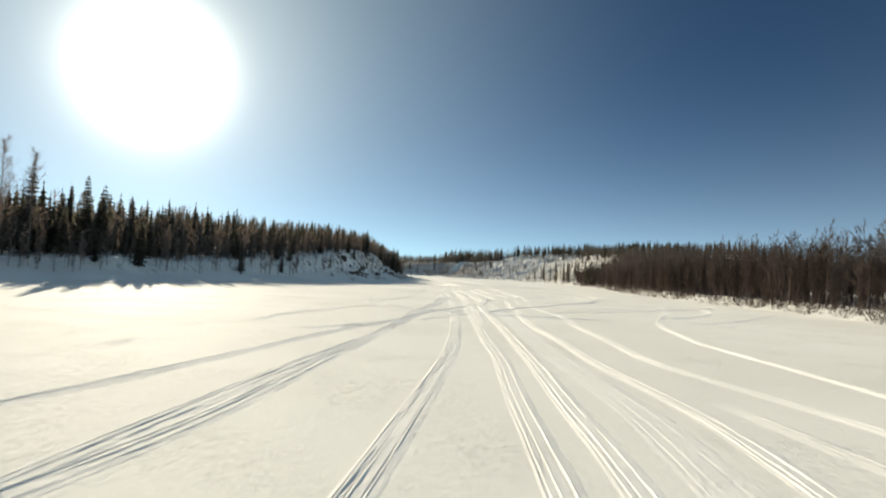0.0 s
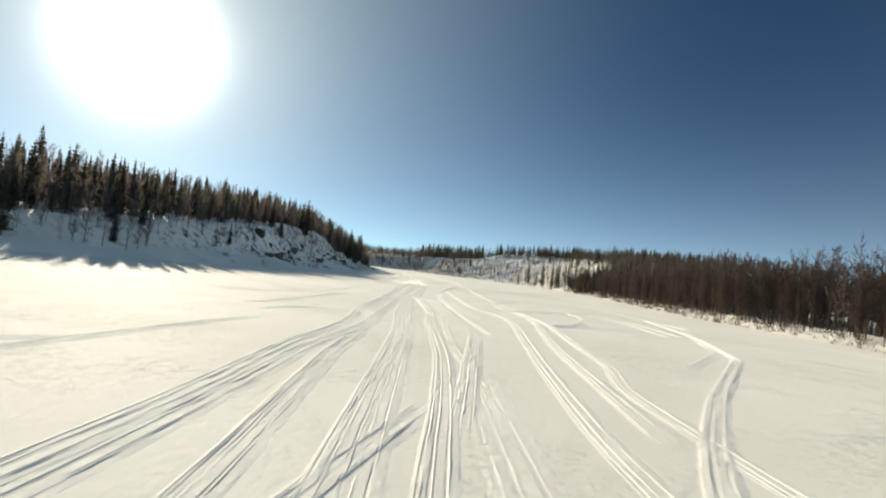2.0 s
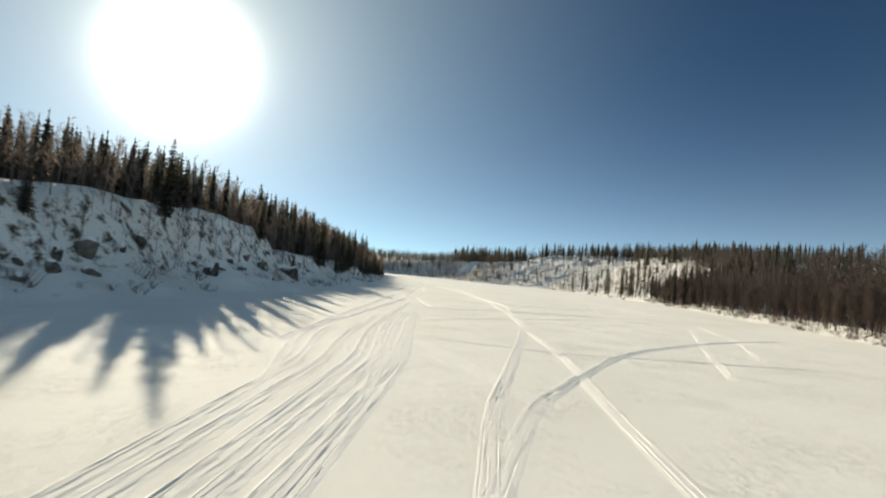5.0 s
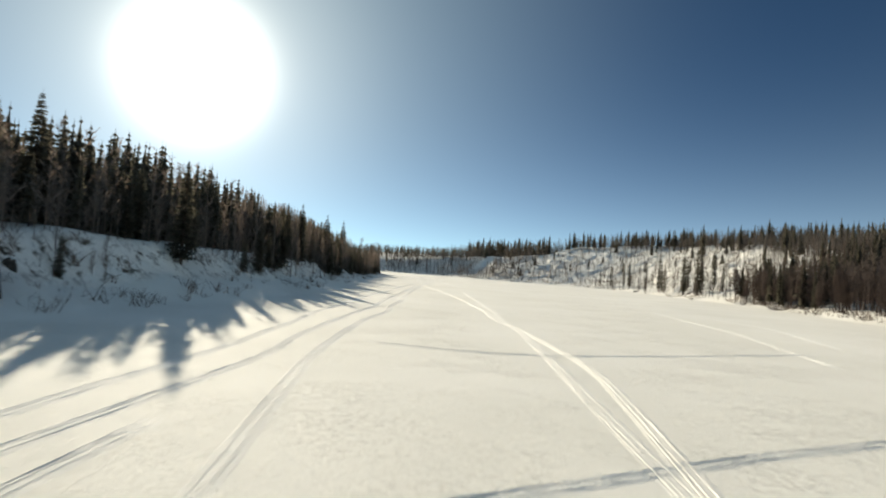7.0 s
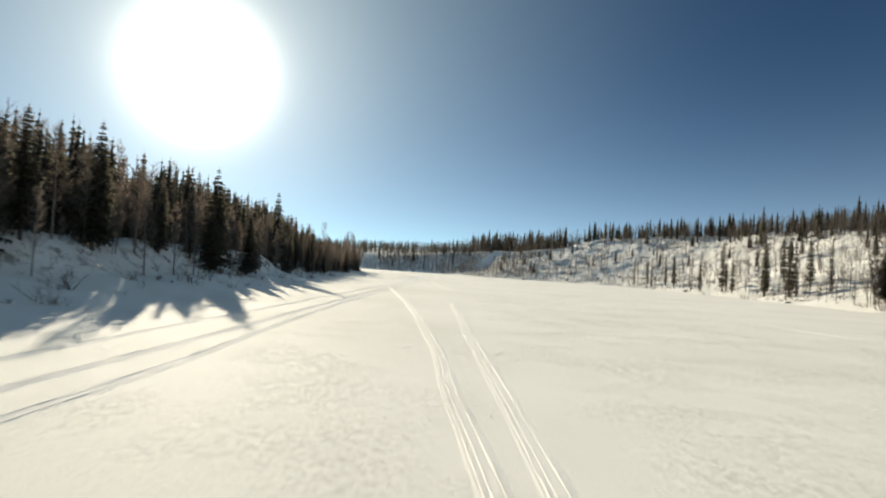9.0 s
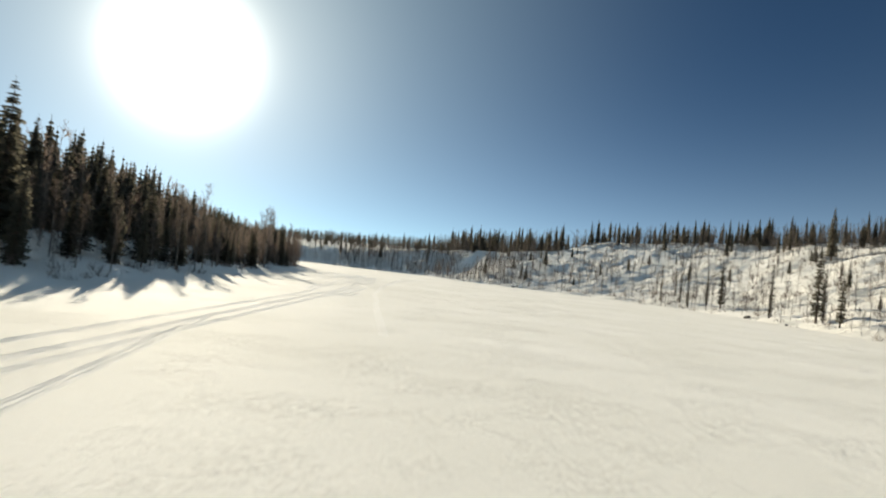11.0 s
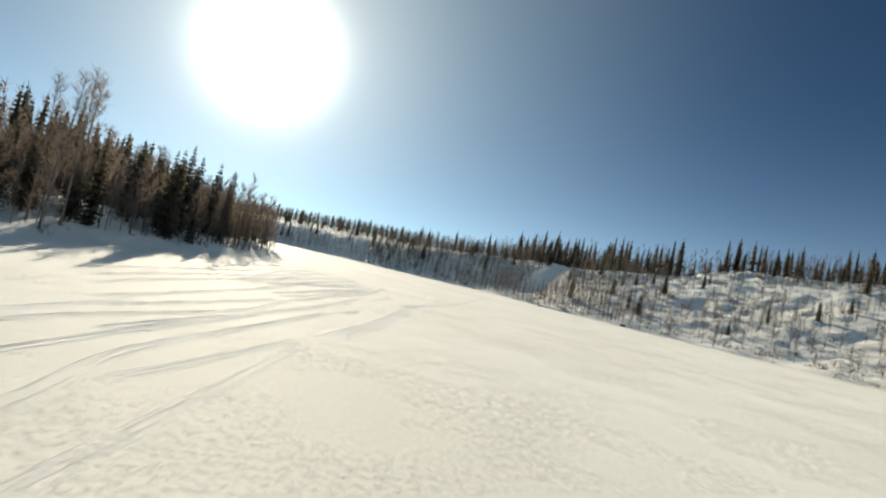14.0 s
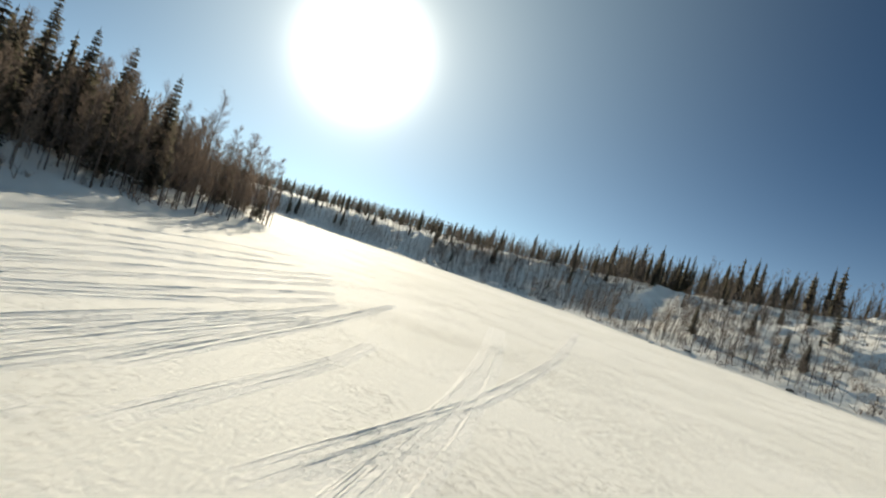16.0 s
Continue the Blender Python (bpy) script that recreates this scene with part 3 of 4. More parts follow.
track((-9.24, 335.6), (-9.16, 337.6), (-9.03, 340.6), (-8.82, 345.9), deep=0.7)
track((-21.51, 349.4), (-22.19, 357.3), (-23.12, 369.6), deep=1.12)
track((-19.39, 347.1), (-20.52, 354.9), (-21.11, 368.5), deep=1.12)
track((-14.65, 342.1), (-14.31, 345.9), (-14.17, 355.4), deep=1.12)
track((-12.21, 339.5), (-12.23, 342.9), (-12.04, 348), deep=0.98)
track((-15.56, 356.1), (-15.62, 361.1), (-16.25, 374.4), deep=1.26)
track((-19.68, 360), (-20.02, 365.2), (-20.11, 371.9), deep=1.12)
track((-8.7, 346), (-8.78, 352), (-9, 357), (-9.4, 362), (-9.7, 368), (-9.9, 374), (-10.4, 381), (-11.34, 390.4), deep=0.9)
track((-8.15, 346), (-8.2, 351.5), (-8.4, 356), (-8.8, 361), (-9.1, 367), deep=0.7)
track((-14.79, 355.4), (-14.61, 358.5), (-14.51, 364.7), deep=1.26)
track((-16.78, 357.3), (-16.99, 361.4), (-18.87, 372.7), deep=1.4)
track((-18.29, 358.7), (-19.25, 364.2), (-20.63, 374.6), deep=1.26)
track((-10.79, 354.5), (-10.7, 356.4), (-10.34, 358.9), deep=1.26)
track((-12.74, 359.5), (-12.15, 360.7), (-11.91, 361.7), deep=1.4)
track((-12.3, 359.1), (-11.81, 360.1), deep=1.12)
track((-14.48, 362), (-14.66, 364.7), (-15.03, 368.1), (-15.61, 373.9), (-16.67, 382.9), deep=1.4)
track((-15.72, 363), (-15.5, 365.7), (-15.58, 369.6), (-16.03, 377), deep=1.4)
track((-10.68, 366.7), (-10.49, 367.9), (-10.26, 369.4), (-9.7, 372.8), (-9.34, 375.3), (-8.91, 380.1), (-8.34, 390.2), (-8.25, 404.1), (-8.16, 417.7), deep=0.98)
track((-10.17, 367.3), (-10.04, 368.6), (-9.77, 370), (-9.49, 371.6), deep=0.84)
track((-8.9, 360.5), (-9.26, 368.4), (-9.35, 370.5), (-9.64, 374.7), (-10.4, 381.4), (-12.44, 395.2), wide=1.7, deep=0.56)
track((-13.77, 367.9), (-14.05, 369.9), (-14.44, 373), (-15.01, 377.7), (-16.71, 388.5), deep=1.54)
track((-14.96, 368.9), (-14.93, 370.9), (-15.23, 374.1), (-15.35, 379.2), deep=1.54)
track((-15.72, 369.5), (-15.48, 371.5), (-15.42, 375.7), deep=1.4)
track((-18.3, 361.8), (-17.98, 369.8), (-17.88, 372.3), (-18.03, 376.6), (-18.32, 385.1), deep=1.54)
track((-17.83, 362.4), (-18.8, 370.4), (-19.18, 373.5), (-19.2, 378.1), (-19.96, 388.4), deep=1.54)
track((-19.38, 363.9), (-20.87, 371.8), (-21.61, 375.7), (-21.25, 380.8), (-22.13, 392.7), deep=1.4)
track((-20.96, 365.5), (-22.95, 373.2), (-23.82, 376.6), (-23.45, 381.7), (-23.68, 391.9), deep=1.4)
track((-24.83, 367.7), (-26.34, 375.6), (-27.37, 381), (-28.12, 389.6), (-26.98, 397.8), deep=1.26)
track((-22.69, 366.3), (-24.25, 374.1), (-24.93, 377.5), (-25.29, 383.9), (-25.19, 391.2), deep=1.26)
track((-20.29, 364.6), (-21.84, 372.5), (-22.68, 376.7), (-22.73, 382.7), deep=1.26)
track((-18.6, 363.1), (-19.75, 371), (-20.25, 374.5), (-20.28, 379.5), (-20.89, 390.3), deep=1.26)
track((-18.17, 361.5), (-17.43, 369.4), (-17.23, 371.7), (-17.06, 375.4), (-17.28, 383.1), deep=1.26)
track((-15.32, 369.2), (-15.17, 371.1), (-15.13, 375.3), deep=1.12)
track((-14.03, 368.1), (-14.35, 370.3), (-14.76, 373.4), deep=1.26)
track((-12.38, 366.5), (-12.46, 368.2), (-12.46, 370.2), (-12.58, 373.7), (-13.19, 377.6), deep=0.7)

# the reach under the bluff, where the same trails run on
track((6.3, 90.5), (6.1, 99), (5.7, 108), (5.6, 117), (6.1, 126), (7.2, 134), deep=0.9)
track((10.4, 82), (10.18, 89), (9.8, 100), (9.5, 113), (9.7, 126), (10, 134), deep=0.7)
track((5, 81), (4.3, 94), (4.4, 106), (5.4, 118), (7.4, 127.5), (10.6, 135), deep=0.8)

# ---------------------------------------------------------------- trees and brush
rng = np.random.default_rng(7)


class Bits:
    """Triangles in the making."""

    def __init__(self):
        self.v, self.t = [], []

    def tri(self, a, b, c):
        n = len(self.v)
        self.v += [a, b, c]
        self.t.append((n, n + 1, n + 2))

    def quad(self, a, b, c, d):
        n = len(self.v)
        self.v += [a, b, c, d]
        self.t += [(n, n + 1, n + 2), (n, n + 2, n + 3)]

    def limb(self, points, radii, sides=3):
        """A tapered bent stick."""
        n = len(self.v)
        for k, (p, r) in enumerate(zip(points, radii)):
            ahead = np.subtract(points[min(k + 1, len(points) - 1)], points[max(k - 1, 0)])
            ahead = ahead / (np.linalg.norm(ahead) + 1e-9)
            u = np.cross(ahead, (0.31, 0.87, 0.2))
            u /= np.linalg.norm(u) + 1e-9
            w = np.cross(ahead, u)
            for s in range(sides):
                a = 2 * math.pi * s / sides
                self.v.append(tuple(np.add(p, r * (math.cos(a) * u + math.sin(a) * w))))
        for k in range(len(points) - 1):
            for s in range(sides):
                a, b = n + k * sides + s, n + k * sides + (s + 1) % sides
                self.t += [(a, b, b + sides), (a, b + sides, a + sides)]

    def arrays(self):
        return np.array(self.v, float), np.array(self.t, int)


def spruce_form(seed, h, radius, levels, arms, rich=True, taper=0.75):
    """Trunk and crown of a narrow northern spruce."""
    r = random.Random(seed)
    lean = (r.uniform(-0.02, 0.02), r.uniform(-0.02, 0.02))
    trunk, crown = Bits(), Bits()
    axis = lambda z: np.array([lean[0] * z, lean[1] * z, z])
    trunk.limb([axis(-0.3), axis(h * 0.35), axis(h * 0.7), axis(h * 0.99)], [0.016 * h, 0.012 * h, 0.007 * h, 0.001 * h], 6 if rich else 3)
    start = r.uniform(0.04, 0.12)
    for k in range(levels):
        f = start + (1 - start) * (k + r.uniform(0, 0.8)) / levels
        if r.random() < 0.05:
            continue
        z = f * h
        wide = radius * ((1 - f) ** taper) * r.uniform(0.75, 1.15) + 0.03
        if f < 0.2:
            wide *= 0.6 + 2 * f
        for a in range(arms):
            ang = 2 * math.pi * (a + r.uniform(0, 0.9)) / arms
            out = wide * r.uniform(0.55, 1.2)
            d = np.array([math.cos(ang), math.sin(ang), 0])
            s = np.array([-math.sin(ang), math.cos(ang), 0])
            base = axis(z)
            drop = out * r.uniform(0.15, 0.55)
            mid = base + d * out * 0.55 - np.array([0, 0, drop * 0.4])
            tip = base + d * out - np.array([0, 0, drop * 0.75 - 0.08 * out])
            wd = 0.27 * out + 0.04
            if rich:
                crown.tri(base, mid - s * wd, mid + s * wd * r.uniform(0.5, 1))
                crown.tri(mid - s * wd * 0.8, tip, mid + s * wd * 0.8)
                fine = min(1.0, 0.25 + out)
                for q in (0.35, 0.6, 0.85):
                    p = base + (tip - base) * q
                    hang = np.array([0, 0, -r.uniform(0.10, 0.30) - 0.06 * out]) * fine
                    crown.tri(p - d * 0.11 * fine * (1 + out * 0.4), p + d * 0.11 * fine * (1 + out * 0.4), p + hang + s * r.uniform(-0.1, 0.1) * fine)
                    side = s * r.choice((-1, 1)) * r.uniform(0.15, 0.35) * (0.5 + 0.5 * out) * fine
                    crown.tri(p - d * 0.06, p + d * 0.08, p + side + d * 0.12 - np.array([0, 0, 0.06]))
            else:
                crown.tri(base + np.array([0, 0, 0.12]), mid - s * wd * 1.7 - np.array([0, 0, 0.2]), tip)
                crown.tri(base, tip, mid + s * wd * 1.7 - np.array([0, 0, 0.25]))
    if not rich:
        # the dense needles close round the trunk
        for a in range(4):
            ang = math.pi * (a + r.random()) / 4
            d = np.array([math.cos(ang), math.sin(ang), 0]) * radius
            crown.quad(axis(0.08 * h) - d * 0.42, axis(0.08 * h) + d * 0.42, axis(0.55 * h) + d * 0.26, axis(0.55 * h) - d * 0.26)
            crown.tri(axis(0.55 * h) - d * 0.26, axis(0.55 * h) + d * 0.26, axis(0.97 * h))
    top = axis(h)
    crown.tri(top + np.array([0, 0, 0.35]), top - np.array([0.04, 0, 0.5]), top + np.array([0.04, 0.03, -0.5]))
    crown.tri(top + np.array([0, 0, 0.35]), top - np.array([0.02, 0.04, 0.5]), top + np.array([0.02, 0.04, -0.5]))
    return trunk.arrays(), crown.arrays()


def bare_form(seed, h, stems=1, rich=True, spread=0.28, few=False):
    """Stems and twigs of a leafless birch, aspen or alder."""
    r = random.Random(seed)
    trunk, crown = Bits(), Bits()
    for s in range(stems):
        ang = r.uniform(0, 6.283)
        tilt = r.uniform(0.0, 0.06) if stems == 1 else r.uniform(0.015, 0.09)
        hh = h * (1 if s == 0 else r.uniform(0.65, 1.0))
        foot = np.array([math.cos(ang), math.sin(ang), 0]) * (0 if stems == 1 else r.uniform(0.05, 0.35))
        lean = np.array([math.cos(ang), math.sin(ang), 0]) * tilt
        wob = [r.uniform(-0.02, 0.02) * hh * 0.5 for _ in range(8)]
        pts = [foot + np.array([wob[k], wob[7 - k], 0]) * (k / 5) + lean * hh * (k / 5) + np.array([0, 0, hh * k / 5 - (0.3 if k == 0 else 0)]) for k in range(6)]
        thick = 0.0075 * hh + 0.012 if stems == 1 else 0.0035 * hh + 0.008
        trunk.limb(pts, [thick * (1 - 0.85 * k / 5) + 0.004 for k in range(6)], 5 if rich else 3)
        count = (34 if rich else 12) if stems == 1 else (15 if rich else 6)
        if few:
            count = 7 if stems == 1 else 3
        for b in range(count):
            f = 0.18 + 0.80 * (b + r.random()) / count
            k = min(int(f * 5), 4)
            p = pts[k] + (pts[k + 1] - pts[k]) * (f * 5 - k)
            a = r.uniform(0, 6.283)
            out = np.array([math.cos(a), math.sin(a), 0])
            ln = hh * spread * (1.05 - f) ** 0.6 * r.uniform(0.6, 1.1)
            q1 = p + out * ln * 0.38 + np.array([0, 0, ln * 0.45])
            q2 = p + out * ln * 0.75 + np.array([0, 0, ln * r.uniform(0.85, 1.25)])
            if rich:
                crown.limb([p, q1, q2], [0.012, 0.007, 0.003], 3)
            else:
                wide = np.array([-out[1], out[0], 0]) * 0.03
                crown.tri(p - wide, p + wide, q2)
                crown.tri(p - wide * 0.2, q1 + wide, q2)
            for _ in range(12 if rich else 4 if few else 6):
                g = r.uniform(0.2, 1)
                w = p + (q1 - p) * min(1, g * 2) if g < 0.5 else q1 + (q2 - q1) * (g * 2 - 1)
                dv = np.array([r.gauss(0, 0.42), r.gauss(0, 0.42), r.uniform(0.45, 1.1)]) + out * 0.35
                dv *= r.uniform(0.35, 0.9) * (0.4 + ln * 0.35) / np.linalg.norm(dv) * 1.3
                sd = np.cross(dv, (r.random(), r.random(), 0.3))
                sd *= (0.010 if rich else 0.045 if few else 0.026) / (np.linalg.norm(sd) + 1e-9)
                crown.tri(w - sd, w + sd, w + dv)
                for _ in range(3 if rich else 1):
                    w2 = w + dv * r.uniform(0.25, 0.8)
                    d2 = np.array([r.gauss(0, 0.5), r.gauss(0, 0.5), r.uniform(0.1, 0.8)]) * 0.42
                    s2 = np.cross(d2, (0.2, r.random(), r.random()))
                    s2 *= (0.008 if rich else 0.020) / (np.linalg.norm(s2) + 1e-9)
                    crown.tri(w2 - s2, w2 + s2, w2 + d2)
    return trunk.arrays(), crown.arrays()


def brush_form(seed, h, stalks):
    r = random.Random(seed)
    b = Bits()
    for _ in range(stalks):
        p = np.array([r.gauss(0, 0.3), r.gauss(0, 0.3), -0.05])
        d = np.array([r.gauss(0, 0.35), r.gauss(0, 0.35), r.uniform(0.5, 1.0)]) * h
        s = np.cross(d, (r.random(), r.random(), 0.1))
        s *= 0.035 / (np.linalg.norm(s) + 1e-9)
        b.tri(p - s, p + s, p + d)
        for _ in range(2):
            q = p + d * r.uniform(0.3, 0.8)
            e = np.array([r.gauss(0, 0.3), r.gauss(0, 0.3), r.uniform(0.1, 0.5)]) * h
            b.tri(q - s * 0.6, q + s * 0.6, q + e)
    return b.arrays()


def part(name, mesh, parent, label=""):
    ob = new(name, mesh)
    ob.parent = parent
    return tagged(ob, label) if label else ob


def tree_thing(name, form, bark, leaf, label, category, group):
    """One tree as a thing with its trunk and crown, set far behind the start until it is copied to its place."""
    base = tagged(new(name), label, category, group)
    (tv, tt), (cv, ct) = form
    part("trunk", solid("trunk", tv, tt, [bark], smooth=True), base)
    part("crown", solid("crown", cv, ct, [leaf]), base)
    return base


def planted(x, y, scale, turn, tall=1.0):
    return Matrix.LocRotScale((x, y, float(land(x, y)) - 0.05), Euler((0, 0, turn)), (scale, scale, scale * tall))


def plant(kinds, spots):
    """Each spot: x, y, height. The first tree of each kind takes the first of its spots itself."""
    used = set()
    for n, (x, y, h) in enumerate(spots):
        ob, size = kinds[int(hashed(x, y, 5) * len(kinds)) % len(kinds)]
        turn = float(hashed(x, y, 9)) * 6.283
        m = planted(x, y, h / size, turn)
        if ob.name in used:
            copy_thing(ob, m @ Matrix.Diagonal((*(1 / v for v in ob.scale), 1)))
        else:
            used.add(ob.name)
            ob.matrix_basis = m
    for ob, size in kinds:
        if ob.name not in used:
            for o in (*ob.children_recursive, ob):
                bpy.data.objects.remove(o)


def woods(name, forms, spots, mats, label, category):
    """Trees past counting, joined into one object. Forms: list of (trunk, crown, size)."""
    vs, ts, ix, n = [], [], [], 0
    for x, y, h in spots:
        (tv, tt), (cv, ct), size = forms[int(hashed(x, y, 5) * len(forms)) % len(forms)]
        a, s = float(hashed(x, y, 9)) * 6.283, h / size
        c, d = math.cos(a) * s, math.sin(a) * s
        turn = np.array([[c, d, 0], [-d, c, 0], [0, 0, s]])
        place = (x, y, float(land(x, y)) - 0.05)
        for v, t, k in ((tv, tt, 0), (cv, ct, 1)):
            vs.append(v @ turn + place)
            ts.append(t + n)
            ix.append(np.full(len(t), k))
            n += len(v)
    me = solid(name, np.concatenate(vs), np.concatenate(ts), mats, np.concatenate(ix))
    return tagged(new(name, me), label, category, kind="stuff")


def scatter(n, x0, x1, y0, y1, keep):
    """Random spots in a stretch of the plan for which keep(x, y, right, left) is true."""
    x, y = rng.uniform(x0, x1, n), rng.uniform(y0, y1, n)
    r, l = behind_shore(x, y)
    ok = keep(x, y, r, l)
    return np.stack([x[ok], y[ok]], 1)


def off_chute(x, y):
    """Whether a spot lies off the bare snow chute in the bluff."""
    return np.abs(x - 4.3 - 0.33 * (y - 500)) > np.where((y > 482) & (y < 552), 6.2, 0)


def crest_from(x, y):
    """How far behind the right shore the ridge's woods begin."""
    return 0.84 * nearest(RIGHT, x, y)[1][..., 1] - 12 * np.clip((-x - 5) / 40, 0, 1)


def thin(spots, gap):
    """Spots no nearer to one another than gap."""
    out, cells = [], {}
    for x, y in spots:
        i, j = int(x // gap), int(y // gap)
        if all(math.hypot(x - a, y - b) >= gap for di in (-1, 0, 1) for dj in (-1, 0, 1) for a, b in cells.get((i + di, j + dj), ())):
            cells.setdefault((i, j), []).append((x, y))
            out.append((x, y))
    return out


def tall(spots, lo, hi, skew=1.0):
    return [(x, y, lo + (hi - lo) * float(hashed(x, y, 2)) ** skew) for x, y in spots]


SPRUCES = [(spruce_form(k, 10.0, rad, 50, 7), 10.0) for k, rad in ((1, 2.0), (2, 1.6), (3, 2.3), (4, 1.85), (5, 1.45))]
FAR_SPRUCES = [(*spruce_form(20 + k, 10.0, rad, 18, 5, False), 10.0) for k, rad in enumerate((1.9, 1.3, 2.2, 1.6))]
BIRCHES = [(bare_form(40 + k, 9.0, 1, True, 0.21), 9.0) for k in range(4)]
ALDERS = [(bare_form(60 + k, 6.0, 8, True, 0.15), 6.0) for k in range(4)]
FAR_BARE = [(*bare_form(80 + k, 8.0, 1, False, 0.25), 8.0) for k in range(3)] + [(*bare_form(90, 6.0, 4, False), 7.0)]
FEW_BARE = [(*bare_form(100 + k, 8.0, 1, False, 0.25, True), 8.0) for k in range(3)]

L_SPRUCE, L_BARE = "dark narrow spruce tree on the snowy river bank", "leafless grey-brown birch tree on the snowy river bank"


def spruce_kinds(group):
    return [(tree_thing("spruce_tree", f, BARK, NEEDLES, L_SPRUCE, "spruce tree", group), s) for f, s in SPRUCES]


def birch_kinds(group, label=L_BARE, bark=BIRCH, twig=TWIGS):
    return [(tree_thing("birch_tree", f, bark, twig, label, "birch tree", group), s) for f, s in BIRCHES]


def alder_kinds(group):
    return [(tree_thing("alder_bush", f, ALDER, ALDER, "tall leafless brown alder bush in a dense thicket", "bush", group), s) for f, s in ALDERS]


def topped(rows):
    return [(x, y, z - float(land(x, y))) for x, y, z in rows]


# the tall spruces that stand out over the west bank
LANDMARKS = topped([
    (-47, 66, 13.2), (-44, 71, 12.4), (-45, 76, 12.0), (-38.5, 103.8, 12.6), (-33.7, 141.7, 13.8), (-23.7, 162.3, 14.1), (-30.9, 203.4, 16.0), (-42.9, 198.0, 18.5), (-20.9, 208.8, 11.8),
    (-23.0, 246.0, 12.4), (-25.2, 268.0, 12.9), (-29.2, 296.6, 14.0), (-42, 379.3, 9.3), (-43.5, 381.3, 9.4), (-42, 381.2, 10.0), (-44, 384.4, 8.4), (-43, 385.6, 8.8), (-42, 386.5, 11.4), (-43, 390.4, 10.7), (-44, 391, 8.9), (-42, 392.6, 10.6), (-43, 398, 10.5),
])


def over(x, y, l):
    """Whether a spot lies above the bare face of the west bluff, or off it."""
    return np.where((y > 112) & (y < 199), l > 5.8 + 1.2 * lumps(x, y, 6.0, 77), l > np.clip(7.2 - (y - 285) / 16, 2.4, np.where(y < 112, 5.0, 7.2)) + 1.2 * lumps(x, y, 7.0, 78))


def sized(spots, lo, hi, skew=1.0):
    """Heights for the west bank's trees: lower on the bluff than farther up the river, and lower along the bank's edge than behind it."""
    at = np.array(spots)
    back = behind_shore(at[:, 0], at[:, 1])[1]
    grown = 0.74 + 0.48 * np.clip((back - 8) / 11, 0, 1)
    along = [0.57 + 0.19 * min(1, max(0, (130 - y) / 40)) + 0.32 * min(1, max(0, (y - 165) / 55)) + 0.06 * min(1, max(0, (y - 300) / 15)) - 0.16 * min(1, max(0, (y - 340) / 25)) for y in at[:, 1]]
    return [(x, y, h * f * (g if y > 185 else 0.5 + 0.5 * g)) for (x, y, h), f, g in zip(tall(spots, lo, hi, skew), along, grown)]


left_front = thin(scatter(9000, -75, -8, 30, 430, lambda x, y, r, l: over(x, y, l) & (l < 18)), 2.6)
spruce_spots = sized([s for s in left_front if hashed(*s, 31) < 0.36], 5.5, 11.5, 1.3)
birch_spots = sized([s for s in left_front if hashed(*s, 31) > 0.36], 5.5, 10.5)
plant(spruce_kinds("spruces on the west bank"), LANDMARKS + spruce_spots[:130])
tall_birches = topped([(-45, 57, 14.8), (-46, 60.5, 14.2), (-44.5, 63, 13.4), (-47, 55, 14.0), (-32.6, 358.6, 10.6), (-33.8, 361.5, 11.6), (-35.2, 363.2, 11.4), (-34.6, 359.6, 10.4), (-33.4, 335.5, 12.0), (-36.5, 334, 11.4), (-43.5, 404, 11.0)])
plant(birch_kinds("birches on the west bank"), tall_birches + birch_spots[:90])
# trees that stand close to the ice along the headland
shore_row = thin(scatter(5200, -45, -14, 232, 384, lambda x, y, r, l: (l > np.where(y < 300, 4.8, 2.2)) & (l < np.where(y < 300, 7.4, 6.0))), 2.3)
plant(spruce_kinds("spruces on the west bank"), tall([s for s in shore_row if hashed(*s, 35) < 0.45], 5.2, 8.8))
plant(birch_kinds("birches on the west bank"), tall([s for s in shore_row if hashed(*s, 35) > 0.45], 4.8, 8.0))
RICH_SPRUCES, RICH_BIRCHES = [(*f, s) for f, s in SPRUCES], [(*f, s) for f, s in BIRCHES]
woods("bank_spruces", RICH_SPRUCES, spruce_spots[130:], [BARK, NEEDLES], "dark spruces crowding the west bank", "woods")
woods("bank_birches", RICH_BIRCHES, birch_spots[90:], [BIRCH, TWIGS], "leafless birches crowding the west bank", "woods")
headland = thin(scatter(2600, -75, -30, 372, 445, lambda x, y, r, l: (l > 1.5) & (l < 13) & (y > 386)), 1.7)
woods("headland_birches", RICH_BIRCHES, tall(headland, 4.8, 8.6), [TWIGS, TWIGS], "dense leafless brown birches on the low wooded headland", "woods")
left_back = thin(scatter(22000, -140, -8, 10, 470, lambda x, y, r, l: (l > 12) & (l < 62)), 2.0)
woods("spruce_woods", FAR_SPRUCES, sized([s for s in left_back if hashed(*s, 31) < 0.6], 6.0, 11.5, 1.2), [BARK, NEEDLES],
      "dark spruce woods behind the west bank", "woods")
left_under = thin(scatter(24000, -90, -8, 20, 440, lambda x, y, r, l: over(x, y, l) & ((l > 13) | (hashed(x, y, 52) < 0.45)) & (l < 22)), 1.9)
woods("alder_thicket", FEW_BARE, sized(left_under + [s for s in left_back if hashed(*s, 31) > 0.6], 3.0, 8.5, 1.1), [TWIGS, TWIGS],
      "leafless brown undergrowth of the west bank", "thicket")

